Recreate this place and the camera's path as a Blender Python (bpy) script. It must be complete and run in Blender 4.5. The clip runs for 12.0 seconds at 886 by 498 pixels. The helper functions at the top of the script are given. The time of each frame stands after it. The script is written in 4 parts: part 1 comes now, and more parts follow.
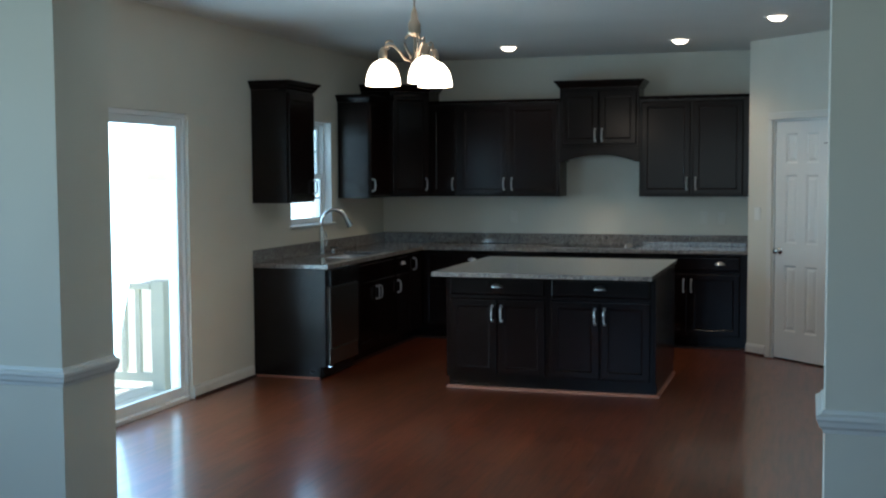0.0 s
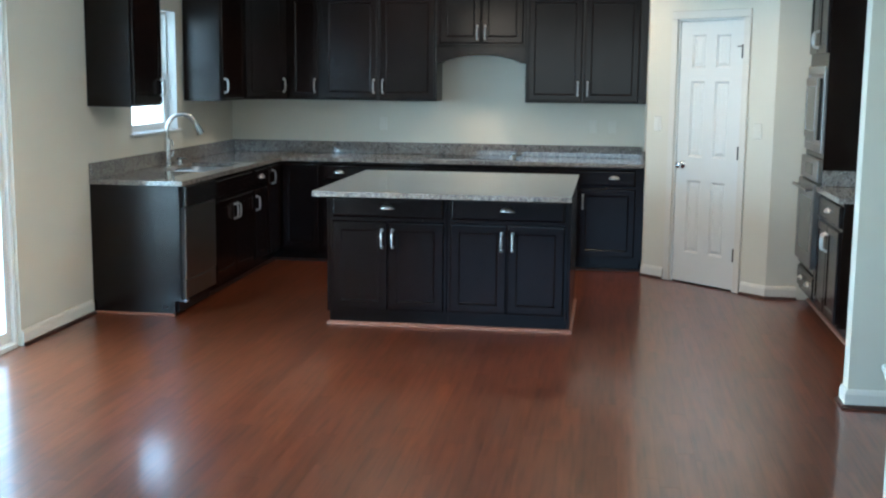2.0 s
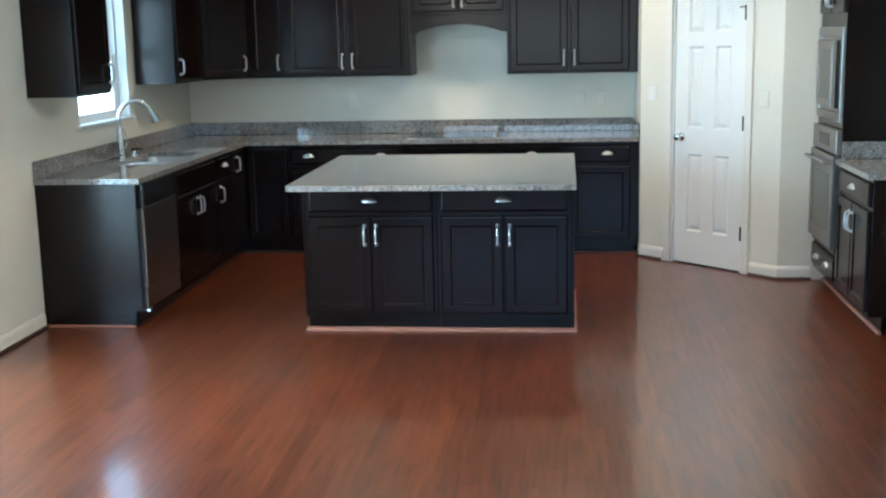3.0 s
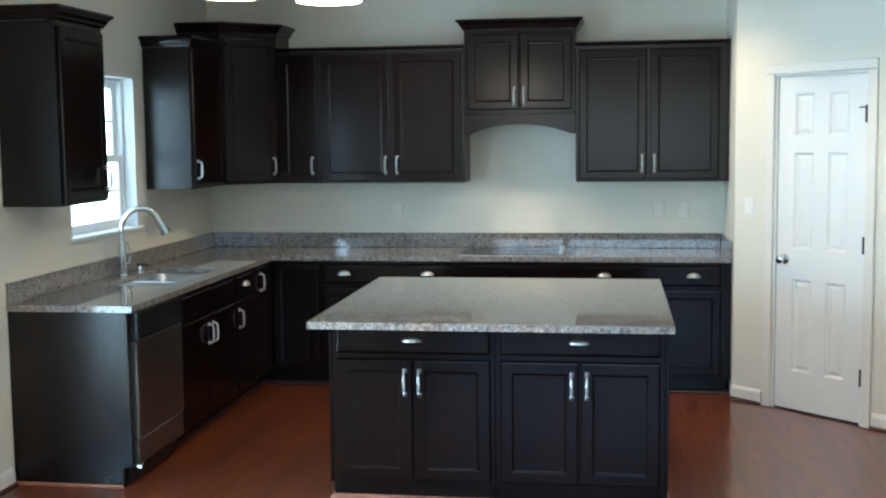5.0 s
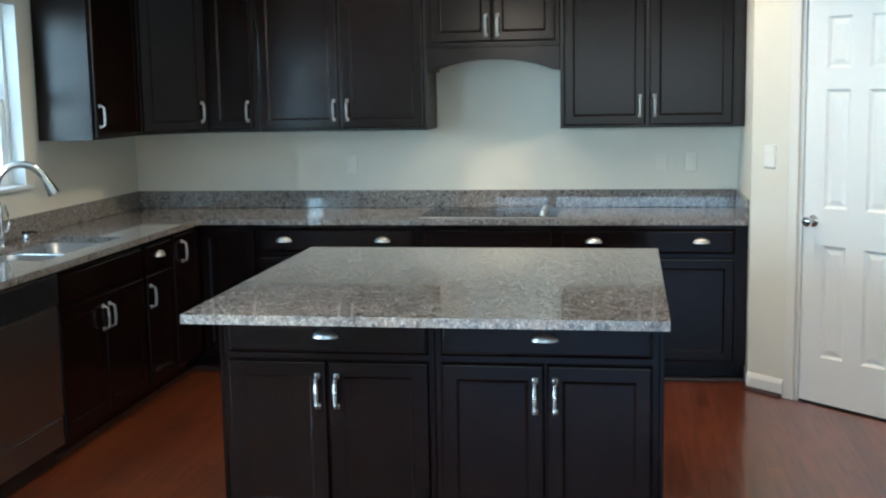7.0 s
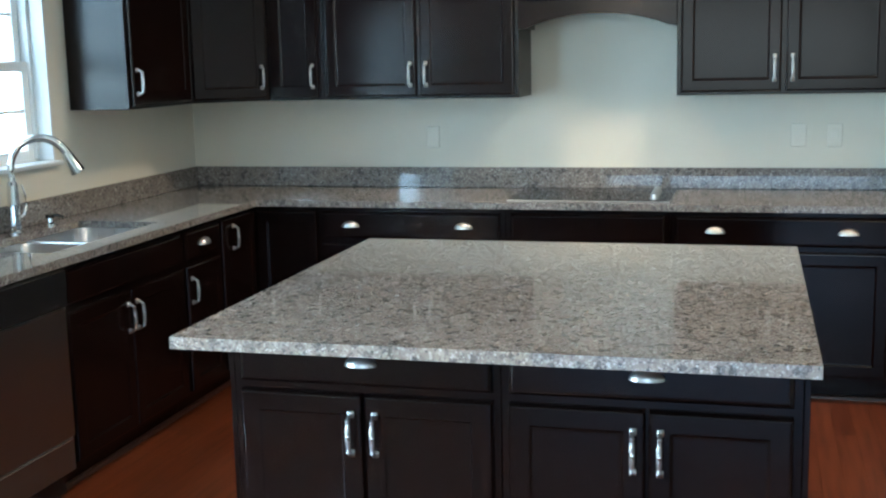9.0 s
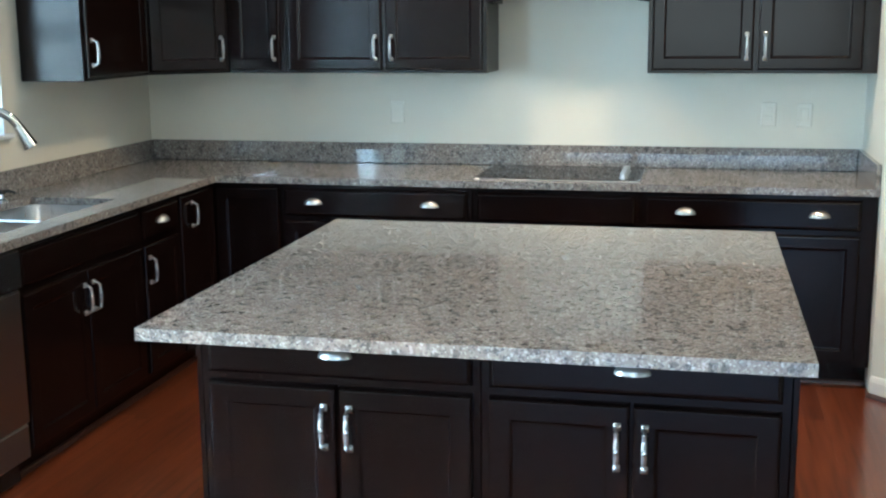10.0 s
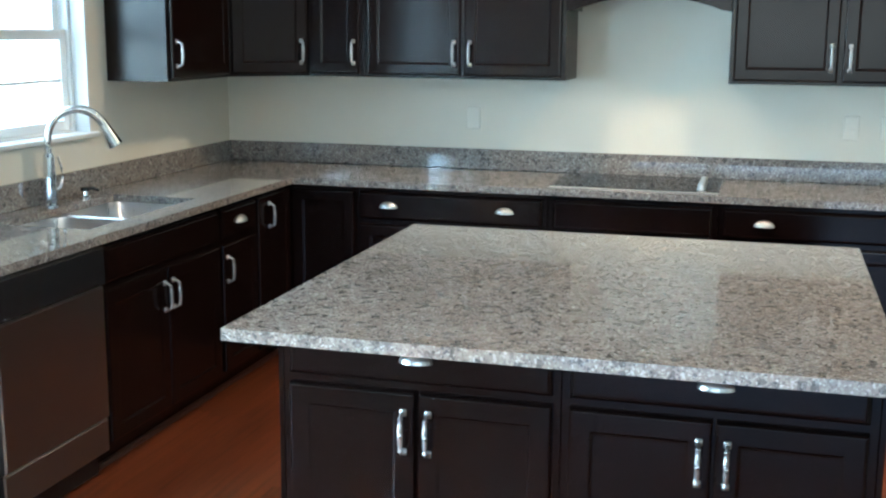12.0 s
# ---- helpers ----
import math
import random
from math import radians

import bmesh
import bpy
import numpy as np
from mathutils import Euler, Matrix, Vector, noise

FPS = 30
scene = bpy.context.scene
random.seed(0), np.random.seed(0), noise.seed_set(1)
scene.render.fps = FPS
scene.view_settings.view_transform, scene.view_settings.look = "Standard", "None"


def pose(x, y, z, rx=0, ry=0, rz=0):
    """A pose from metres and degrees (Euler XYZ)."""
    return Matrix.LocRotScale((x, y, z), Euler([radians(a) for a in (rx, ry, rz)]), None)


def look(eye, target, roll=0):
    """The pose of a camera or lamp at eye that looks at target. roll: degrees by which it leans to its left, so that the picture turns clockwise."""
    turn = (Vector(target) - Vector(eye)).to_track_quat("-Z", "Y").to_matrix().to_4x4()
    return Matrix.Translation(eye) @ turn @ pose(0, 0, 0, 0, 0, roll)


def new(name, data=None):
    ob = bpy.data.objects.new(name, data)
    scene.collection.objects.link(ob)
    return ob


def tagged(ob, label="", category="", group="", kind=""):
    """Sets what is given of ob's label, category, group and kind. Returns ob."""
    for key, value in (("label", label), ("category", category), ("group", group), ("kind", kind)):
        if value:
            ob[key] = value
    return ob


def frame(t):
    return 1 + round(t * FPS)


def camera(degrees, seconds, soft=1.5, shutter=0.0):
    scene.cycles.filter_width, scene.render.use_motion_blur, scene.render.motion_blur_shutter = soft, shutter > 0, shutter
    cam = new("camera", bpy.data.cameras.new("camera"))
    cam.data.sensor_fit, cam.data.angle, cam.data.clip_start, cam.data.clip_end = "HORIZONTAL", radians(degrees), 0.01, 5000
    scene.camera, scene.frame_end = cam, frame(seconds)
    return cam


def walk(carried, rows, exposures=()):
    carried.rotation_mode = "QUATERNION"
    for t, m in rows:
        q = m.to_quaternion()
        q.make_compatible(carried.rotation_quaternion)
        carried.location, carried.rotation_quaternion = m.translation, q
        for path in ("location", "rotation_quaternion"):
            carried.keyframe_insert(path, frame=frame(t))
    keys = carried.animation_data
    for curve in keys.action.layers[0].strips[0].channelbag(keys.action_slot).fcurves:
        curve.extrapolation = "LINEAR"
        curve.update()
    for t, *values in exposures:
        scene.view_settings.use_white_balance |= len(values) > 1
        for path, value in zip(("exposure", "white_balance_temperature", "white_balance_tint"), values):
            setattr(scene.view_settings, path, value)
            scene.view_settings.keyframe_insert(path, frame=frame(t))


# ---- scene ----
cam = camera(42.0, 12.0, soft=2.2)
PATH = [
    (0, (4.185, -11.212, 1.612), (3.584, -9.309, 1.48), -0.3),
    (0.5, (3.977, -10.999, 1.689), (3.48, -9.074, 1.469), 0.6),
    (1, (3.729, -10.75, 1.617), (3.391, -8.791, 1.391), 0.5),
    (1.5, (3.517, -10.433, 1.666), (3.235, -8.467, 1.438), 0.1),
    (2, (3.394, -10.167, 1.617), (3.115, -8.21, 1.316), 0.6),
    (2.5, (3.232, -9.861, 1.606), (3.02, -7.9, 1.276), -0.4),
    (3, (3.13, -9.465, 1.697), (2.919, -7.511, 1.331), -1.2),
    (5, (2.932, -8.18, 1.705), (2.64, -6.211, 1.508), -0.6),
    (5.5, (2.969, -7.876, 1.639), (2.772, -5.909, 1.338), -0.7),
    (6, (3.012, -7.517, 1.632), (2.864, -5.553, 1.286), 1.8),
    (6.5, (3.065, -7.173, 1.625), (2.821, -5.212, 1.313), -0.0),
    (8.5, (3.033, -6.129, 1.619), (2.58, -4.197, 1.366), -0.3),
    (9, (3.028, -5.916, 1.584), (2.514, -4.011, 1.255), -1.3),
    (9.5, (2.976, -5.835, 1.623), (2.515, -3.926, 1.243), -1.2),
    (10, (2.926, -5.814, 1.614), (2.498, -3.898, 1.23), -0.5),
    (10.5, (2.905, -5.814, 1.615), (2.418, -3.912, 1.235), -0.8),
    (11, (2.916, -5.816, 1.61), (2.499, -3.897, 1.228), -0.5),
    (11.5, (2.879, -5.825, 1.614), (2.401, -3.918, 1.246), 0.0),
    (12, (2.872, -5.828, 1.624), (2.34, -3.938, 1.247), 0.4),
]
STOPS = [(0, 1.08), (0.5, 1.7), (1.0, 1.9), (1.5, 2.35), (2.0, 2.35), (2.5, 2.65), (5.0, 2.65), (5.5, 2.55), (6.5, 2.6), (8.5, 2.7), (9.5, 2.95), (12.0, 3.08)]
walk(cam, [(t, look(eye, target, roll)) for t, eye, target, roll in PATH], [(t, s, 5350 if t < 3 else 5420, 12) for t, s in STOPS])

# ---- world, sun, large lights ----
world = bpy.data.worlds.new("sky")
scene.world = world
world.use_nodes = True
wn = world.node_tree
sky = wn.nodes.new("ShaderNodeTexSky")
sky.sky_type, sky.sun_disc = "NISHITA", False
sky.sun_elevation, sky.sun_rotation = radians(62), radians(6)
wn.nodes["Background"].inputs["Strength"].default_value = 0.15
wn.links.new(sky.outputs["Color"], wn.nodes["Background"].inputs["Color"])

sun = bpy.data.lights.new("sun", "SUN")
sun.energy, sun.angle, sun.color = 5.0, radians(0.5), (1.0, 0.95, 0.87)
sun_ob = new("sun", sun)
sun_ob.matrix_world = look((2, 20, 38), (0, 0, 0))


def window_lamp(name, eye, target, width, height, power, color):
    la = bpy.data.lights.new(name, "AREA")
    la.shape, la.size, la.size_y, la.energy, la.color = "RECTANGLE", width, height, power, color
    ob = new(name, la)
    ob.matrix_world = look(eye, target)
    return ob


DAY = (0.58, 0.89, 0.96)
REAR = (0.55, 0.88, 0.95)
window_lamp("slider_daylight", (-0.42, -4.895, 1.06), (4, -4.895, 0.1), 1.8, 1.84, 27, DAY)
window_lamp("sink_window_daylight", (-0.17, -1.8045, 1.62), (4, -1.8045, 1.2), 0.90, 0.94, 3.2, DAY)
# added lamp in an assumed south window, never in view; true source unknown
window_lamp("unseen_rear_daylight", (2.9, -12.57, 1.625), (2.9, -8, 1.3), 4.1, 1.42, 3.5, REAR)
# second added lamp, in an unseen west window assumed from the light alone
window_lamp("unseen_side_daylight", (-0.57, -9.6, 1.625), (4, -9.6, 1.3), 2.9, 1.42, 15.5, REAR)


# ---- materials ----
def material(name, base, rough=0.5, metal=0.0, spec=0.5):
    m = bpy.data.materials.new(name)
    m.use_nodes = True
    b = m.node_tree.nodes["Principled BSDF"]
    b.inputs["Base Color"].default_value = (*base, 1)
    b.inputs["Roughness"].default_value = rough
    b.inputs["Metallic"].default_value = metal
    b.inputs["Specular IOR Level"].default_value = spec
    return m, m.node_tree.nodes, m.node_tree.links, b


def coords(n, l, scale=(1, 1, 1), kind="Object"):
    tc = n.new("ShaderNodeTexCoord")
    mp = n.new("ShaderNodeMapping")
    mp.inputs["Scale"].default_value = scale
    l.new(tc.outputs[kind], mp.inputs["Vector"])
    return mp.outputs["Vector"]


def noise_node(n, l, vec, scale, detail=4, rough=0.55):
    t = n.new("ShaderNodeTexNoise")
    t.inputs["Scale"].default_value, t.inputs["Detail"].default_value, t.inputs["Roughness"].default_value = scale, detail, rough
    l.new(vec, t.inputs["Vector"])
    return t.outputs["Fac"]


def ramp(n, l, fac, stops):
    r = n.new("ShaderNodeValToRGB")
    while len(r.color_ramp.elements) < len(stops):
        r.color_ramp.elements.new(0.5)
    for e, (p, c) in zip(r.color_ramp.elements, stops):
        e.position, e.color = p, (*c, 1)
    l.new(fac, r.inputs["Fac"])
    return r.outputs["Color"]


def bump(n, l, b, height, strength, distance):
    k = n.new("ShaderNodeBump")
    k.inputs["Strength"].default_value, k.inputs["Distance"].default_value = strength, distance
    l.new(height, k.inputs["Height"])
    l.new(k.outputs["Normal"], b.inputs["Normal"])


def to_range(n, l, fac, low, high, socket):
    r = n.new("ShaderNodeMapRange")
    r.inputs["To Min"].default_value, r.inputs["To Max"].default_value = low, high
    l.new(fac, r.inputs["Value"])
    l.new(r.outputs["Result"], socket)


def paint(name, base, rough=0.6, grain=260, strength=0.12):
    m, n, l, b = material(name, base, rough, spec=0.35)
    v = coords(n, l)
    big = noise_node(n, l, v, 0.9, 3)
    c = ramp(n, l, big, [(0.3, tuple(x * 0.95 for x in base)), (0.7, tuple(min(1, x * 1.03) for x in base))])
    l.new(c, b.inputs["Base Color"])
    bump(n, l, b, noise_node(n, l, v, grain, 2), strength, 0.002)
    return m


WALL = paint("wall_paint", (0.665, 0.640, 0.560))
CEIL = paint("ceiling_paint", (0.70, 0.69, 0.66), 0.8, 120, 0.25)
# baseboard white toned down for shade; also the off-white of the door casing
BASEPAINT = paint("casing_and_shaded_base_paint", (0.68, 0.66, 0.61), 0.4, 60, 0.03)
TRIM = paint("white_trim_paint", (0.71, 0.715, 0.70), 0.35, 60, 0.03)
VINYL = paint("white_vinyl", (0.80, 0.82, 0.82), 0.3, 40, 0.02)
ALMOND = paint("almond_plastic", (0.69, 0.67, 0.60), 0.35, 40, 0.02)
PLATE = paint("white_plastic", (0.75, 0.74, 0.70), 0.3, 40, 0.02)
DECKWOOD = paint("weathered_deck_wood", (0.72, 0.72, 0.58), 0.75, 30, 0.3)


def cabinet_wood(name, spec, low=0.155, high=0.205):
    m, n, l, b = material(name, (0.0058, 0.0028, 0.0023), 0.2, spec=spec)
    v = coords(n, l, (3, 3, 0.8))
    g = noise_node(n, l, v, 2.0, 3, 0.5)
    c = ramp(n, l, g, [(0.3, (0.0049, 0.0023, 0.0019)), (0.7, (0.0068, 0.0032, 0.0027))])
    l.new(c, b.inputs["Base Color"])
    to_range(n, l, noise_node(n, l, coords(n, l), 3.0, 4), low, high, b.inputs["Roughness"])
    return m


def floor_wood(per_island):
    m, n, l, b = material("red_brown_hardwood_joined" if per_island else "red_brown_hardwood", (0.2, 0.07, 0.035), 0.22)
    if per_island:
        rnd = n.new("ShaderNodeNewGeometry").outputs["Random Per Island"]
    else:
        rnd = n.new("ShaderNodeObjectInfo").outputs["Random"]
    tc = n.new("ShaderNodeTexCoord")
    shift = n.new("ShaderNodeVectorMath")
    shift.operation = "MULTIPLY_ADD"
    comb = n.new("ShaderNodeCombineXYZ")
    for k in "XYZ":
        l.new(rnd, comb.inputs[k])
    shift.inputs[1].default_value = (37, 91, 13)
    l.new(comb.outputs["Vector"], shift.inputs[0])
    l.new(tc.outputs["Object"], shift.inputs[2])
    mp = n.new("ShaderNodeMapping")
    mp.inputs["Scale"].default_value = (20, 1.2, 6)
    l.new(shift.outputs["Vector"], mp.inputs["Vector"])
    g = noise_node(n, l, mp.outputs["Vector"], 2.2, 4, 0.5)
    grain = ramp(n, l, g, [(0.28, (0.055, 0.0130, 0.0046)), (0.48, (0.108, 0.0265, 0.0094)), (0.8, (0.150, 0.0400, 0.0150))])
    tone = ramp(n, l, rnd, [(0.0, (0.80, 0.79, 0.78)), (0.3, (0.97, 0.965, 0.96)), (0.7, (1.07, 1.065, 1.06)), (1.0, (1.20, 1.22, 1.22))])
    mix = n.new("ShaderNodeMix")
    mix.data_type, mix.blend_type = "RGBA", "MULTIPLY"
    mix.inputs["Factor"].default_value = 1
    l.new(grain, mix.inputs["A"])
    l.new(tone, mix.inputs["B"])
    l.new(mix.outputs["Result"], b.inputs["Base Color"])
    b.inputs["Coat Weight"].default_value, b.inputs["Coat Roughness"].default_value = 0.6, 0.135
    b.inputs["Specular IOR Level"].default_value = 0.42
    to_range(n, l, noise_node(n, l, tc.outputs["Object"], 5.0, 4), 0.30, 0.34, b.inputs["Roughness"])
    return m


def granite():
    m, n, l, b = material("speckled_grey_granite", (0.4, 0.37, 0.34), 0.14, spec=0.62)
    v = coords(n, l)
    warp = n.new("ShaderNodeVectorMath")
    warp.operation = "MULTIPLY_ADD"
    wob = n.new("ShaderNodeTexNoise")
    wob.inputs["Scale"].default_value, wob.inputs["Detail"].default_value = 60, 3
    l.new(v, wob.inputs["Vector"])
    l.new(wob.outputs["Color"], warp.inputs[0])
    warp.inputs[1].default_value = (0.012, 0.012, 0.012)
    l.new(v, warp.inputs[2])

    def grains(scale):
        vo = n.new("ShaderNodeTexVoronoi")
        vo.inputs["Scale"].default_value = scale
        l.new(warp.outputs["Vector"], vo.inputs["Vector"])
        sep = n.new("ShaderNodeSeparateColor")
        l.new(vo.outputs["Color"], sep.inputs["Color"])
        return sep.outputs["Red"]

    a = noise_node(n, l, v, 95, 5, 0.62)
    c1 = ramp(n, l, grains(190), [(0.0, (0.080, 0.080, 0.085)), (0.10, (0.115, 0.108, 0.104)), (0.18, (0.180, 0.160, 0.147)), (0.55, (0.205, 0.185, 0.172)), (0.80, (0.250, 0.235, 0.224)), (1.0, (0.37, 0.37, 0.37))])
    big = noise_node(n, l, v, 11, 4, 0.6)
    c2 = ramp(n, l, big, [(0.35, (0.86, 0.83, 0.81)), (0.65, (1.12, 1.10, 1.08))])
    c3 = ramp(n, l, grains(64), [(0.0, (0.36, 0.39, 0.41)), (0.12, (0.58, 0.60, 0.61)), (0.20, (1, 1, 1)), (0.85, (1, 1, 1)), (1.0, (1.22, 1.24, 1.25))])
    last = c1
    for extra in (c2, c3):
        mix = n.new("ShaderNodeMix")
        mix.data_type, mix.blend_type = "RGBA", "MULTIPLY"
        mix.inputs["Factor"].default_value = 0.8
        l.new(last, mix.inputs["A"])
        l.new(extra, mix.inputs["B"])
        last = mix.outputs["Result"]
    l.new(last, b.inputs["Base Color"])
    to_range(n, l, a, 0.03, 0.07, b.inputs["Roughness"])
    return m


def steel(name, base, rough, axis):
    m, n, l, b = material(name, base, rough, 1.0)
    v = coords(n, l, axis)
    g = noise_node(n, l, v, 3.0, 4)
    to_range(n, l, g, rough * 0.8, rough * 1.3, b.inputs["Roughness"])
    bump(n, l, b, g, 0.05, 0.0005)
    return m


def glow(name, color, strength):
    m, n, l, b = material(name, color, 0.4)
    b.inputs["Emission Color"].default_value = (*color, 1)
    b.inputs["Emission Strength"].default_value = strength
    return m


def clear_glass():
    m, n, l, b = material("clear_glass", (1, 1, 1), 0.0)
    b.inputs["Transmission Weight"].default_value = 1.0
    b.inputs["IOR"].default_value = 1.45
    return m


CAB = cabinet_wood("espresso_stained_wood", 0.18)
CABSIDE = cabinet_wood("espresso_laminate", 0.32, 0.24, 0.29)
PLANK, PLANK_FAR = floor_wood(False), floor_wood(True)
SHOE = material("stained_shoe_moulding", (0.28, 0.115, 0.075), 0.35)[0]
DARKSHOE = material("dark_shoe_moulding", (0.045, 0.018, 0.012), 0.4)[0]
GRANITE = granite()
NICKEL = steel("satin_nickel", (0.55, 0.54, 0.53), 0.31, (40, 40, 4))
CHROME = steel("polished_chrome", (0.72, 0.73, 0.74), 0.08, (20, 20, 20))
STEEL = steel("brushed_steel", (0.30, 0.285, 0.275), 0.32, (4, 4, 160))
SINKSTEEL = steel("sink_steel", (0.46, 0.46, 0.47), 0.28, (60, 4, 4))
BRONZE = steel("brushed_nickel_lamp_metal", (0.42, 0.34, 0.26), 0.3, (30, 30, 30))
HINGE = steel("dark_bronze_hinge", (0.06, 0.055, 0.05), 0.35, (30, 30, 30))
BLACK = material("black_enamel", (0.012, 0.012, 0.013), 0.22)[0]
BLACKGLASS = material("black_ceramic_glass", (0.008, 0.008, 0.009), 0.03, spec=0.3)[0]
RINGGREY = material("grey_burner_print", (0.05, 0.05, 0.052), 0.25)[0]
SUBFLOOR = paint("dark_brown_joint", (0.055, 0.02, 0.011), 0.6, 8, 0.2)
GAPSHADE = material("gap_shade", (0.006, 0.006, 0.006), 0.8)[0]
GLASS = clear_glass()
OVENGLASS = material("tinted_oven_glass", (0.05, 0.055, 0.055), 0.08)[0]
SHADE = glow("lit_frosted_glass", (1.0, 0.78, 0.52), 4.5)
LENS = glow("lit_lamp_lens", (1.0, 0.80, 0.54), 5.0)
GRASS = paint("dry_pale_lawn", (0.36, 0.37, 0.26), 0.9, 3, 0.5)


# ---- mesh helpers ----
def part(name, bm, mat, parent=None, label=""):
    me = bpy.data.meshes.new(name)
    bmesh.ops.recalc_face_normals(bm, faces=bm.faces[:])
    bm.to_mesh(me)
    bm.free()
    me.materials.append(mat)
    ob = new(name, me)
    if parent:
        ob.parent = parent
    return tagged(ob, label)


def thing(name, label, category, group="", m=None):
    ob = new(name)
    ob.empty_display_size = 0.1
    if m is not None:
        ob.matrix_world = m
    return tagged(ob, label, category, group)


def box(bm, x0, x1, y0, y1, z0, z1, bevel=0.0, seg=1):
    r = bmesh.ops.create_cube(bm, size=1, matrix=Matrix.Translation(((x0 + x1) / 2, (y0 + y1) / 2, (z0 + z1) / 2)) @ Matrix.Diagonal((abs(x1 - x0), abs(y1 - y0), abs(z1 - z0), 1)))
    if bevel:
        es = list({e for v in r["verts"] for e in v.link_edges})
        bmesh.ops.bevel(bm, geom=es, offset=bevel, segments=seg, affect="EDGES", profile=0.5)
    return bm


def boxes(*specs, bevel=0.0):
    bm = bmesh.new()
    for s in specs:
        box(bm, *s, bevel=bevel)
    return bm


def smooth(ob, angle=40):
    me = ob.data
    bm = bmesh.new()
    bm.from_mesh(me)
    for f in bm.faces:
        f.smooth = True
    for e in bm.edges:
        e.smooth = len(e.link_faces) != 2 or e.calc_face_angle(0) < radians(angle)
    bm.to_mesh(me)
    bm.free()
    return ob


def slab(us, vs, holes, w0, w1, place):
    """A sheet of cells with openings through it, from w0 to w1."""
    bm = bmesh.new()
    seen = {}

    def vert(i, j, w):
        if (i, j, w) not in seen:
            seen[i, j, w] = bm.verts.new(place(us[i], vs[j], (w0, w1)[w]))
        return seen[i, j, w]

    cells = {(i, j) for i in range(len(us) - 1) for j in range(len(vs) - 1)} - set(holes)
    for i, j in cells:
        for w in (0, 1):
            bm.faces.new([vert(i, j, w), vert(i + 1, j, w), vert(i + 1, j + 1, w), vert(i, j + 1, w)])
        for (a, b_), (c, d), nb in (((i, j), (i + 1, j), (i, j - 1)), ((i, j + 1), (i + 1, j + 1), (i, j + 1)), ((i, j), (i, j + 1), (i - 1, j)), ((i + 1, j), (i + 1, j + 1), (i + 1, j))):
            if nb not in cells:
                bm.faces.new([vert(a, b_, 0), vert(c, d, 0), vert(c, d, 1), vert(a, b_, 1)])
    return bm


def prism(pts, z0, z1):
    bm = bmesh.new()
    lo = [bm.verts.new((x, y, z0)) for x, y in pts]
    hi = [bm.verts.new((x, y, z1)) for x, y in pts]
    bm.faces.new(lo[::-1])
    bm.faces.new(hi)
    for k in range(len(pts)):
        q = (k + 1) % len(pts)
        bm.faces.new([lo[k], lo[q], hi[q], hi[k]])
    return bm


def extrude_x(profile, x0, x1, bm=None):
    """A closed (y, z) profile drawn out along x."""
    bm = bm or bmesh.new()
    a = [bm.verts.new((x0, y, z)) for y, z in profile]
    b = [bm.verts.new((x1, y, z)) for y, z in profile]
    bm.faces.new(a)
    bm.faces.new(b[::-1])
    for k in range(len(profile)):
        q = (k + 1) % len(profile)
        bm.faces.new([a[k], b[k], b[q], a[q]])
    return bm


def sweep(path, profile, bm=None):
    """A (out, up) profile carried along a flat open path with mitred corners; out is to the right of the way."""
    bm = bm or bmesh.new()
    rings = []
    n = len(path)
    for k in range(n):
        p = Vector(path[k])
        d0 = (p - Vector(path[k - 1])).normalized() if k else None
        d1 = (Vector(path[k + 1]) - p).normalized() if k < n - 1 else None
        n0 = Vector((d0.y, -d0.x)) if d0 else None
        n1 = Vector((d1.y, -d1.x)) if d1 else None
        nn = (n0 or n1) if not (n0 and n1) else (n0 + n1) / (1 + n0.dot(n1))
        rings.append([bm.verts.new((p.x + nn.x * o, p.y + nn.y * o, u)) for o, u in profile])
    for a, b in zip(rings, rings[1:]):
        for k in range(len(profile)):
            q = (k + 1) % len(profile)
            bm.faces.new([a[k], b[k], b[q], a[q]])
    bm.faces.new(rings[0])
    bm.faces.new(rings[-1][::-1])
    return bm


def tube(points, radii, sides=12, bm=None):
    """A round bar through the points."""
    bm = bm or bmesh.new()
    rings = []
    up = Vector((0, 0, 1))
    for k, p in enumerate(points):
        p = Vector(p)
        d = (Vector(points[min(k + 1, len(points) - 1)]) - Vector(points[max(k - 1, 0)])).normalized()
        side = d.cross(up)
        if side.length < 0.05:
            side = d.cross(Vector((1, 0, 0)))
        side.normalize()
        top = side.cross(d)
        r = radii[k] if isinstance(radii, (list, tuple)) else radii
        rings.append([bm.verts.new(p + r * (math.cos(2 * math.pi * s / sides) * side + math.sin(2 * math.pi * s / sides) * top)) for s in range(sides)])
    for a, b in zip(rings, rings[1:]):
        for s in range(sides):
            q = (s + 1) % sides
            bm.faces.new([a[s], a[q], b[q], b[s]])
    bm.faces.new(rings[0][::-1])
    bm.faces.new(rings[-1])
    return bm


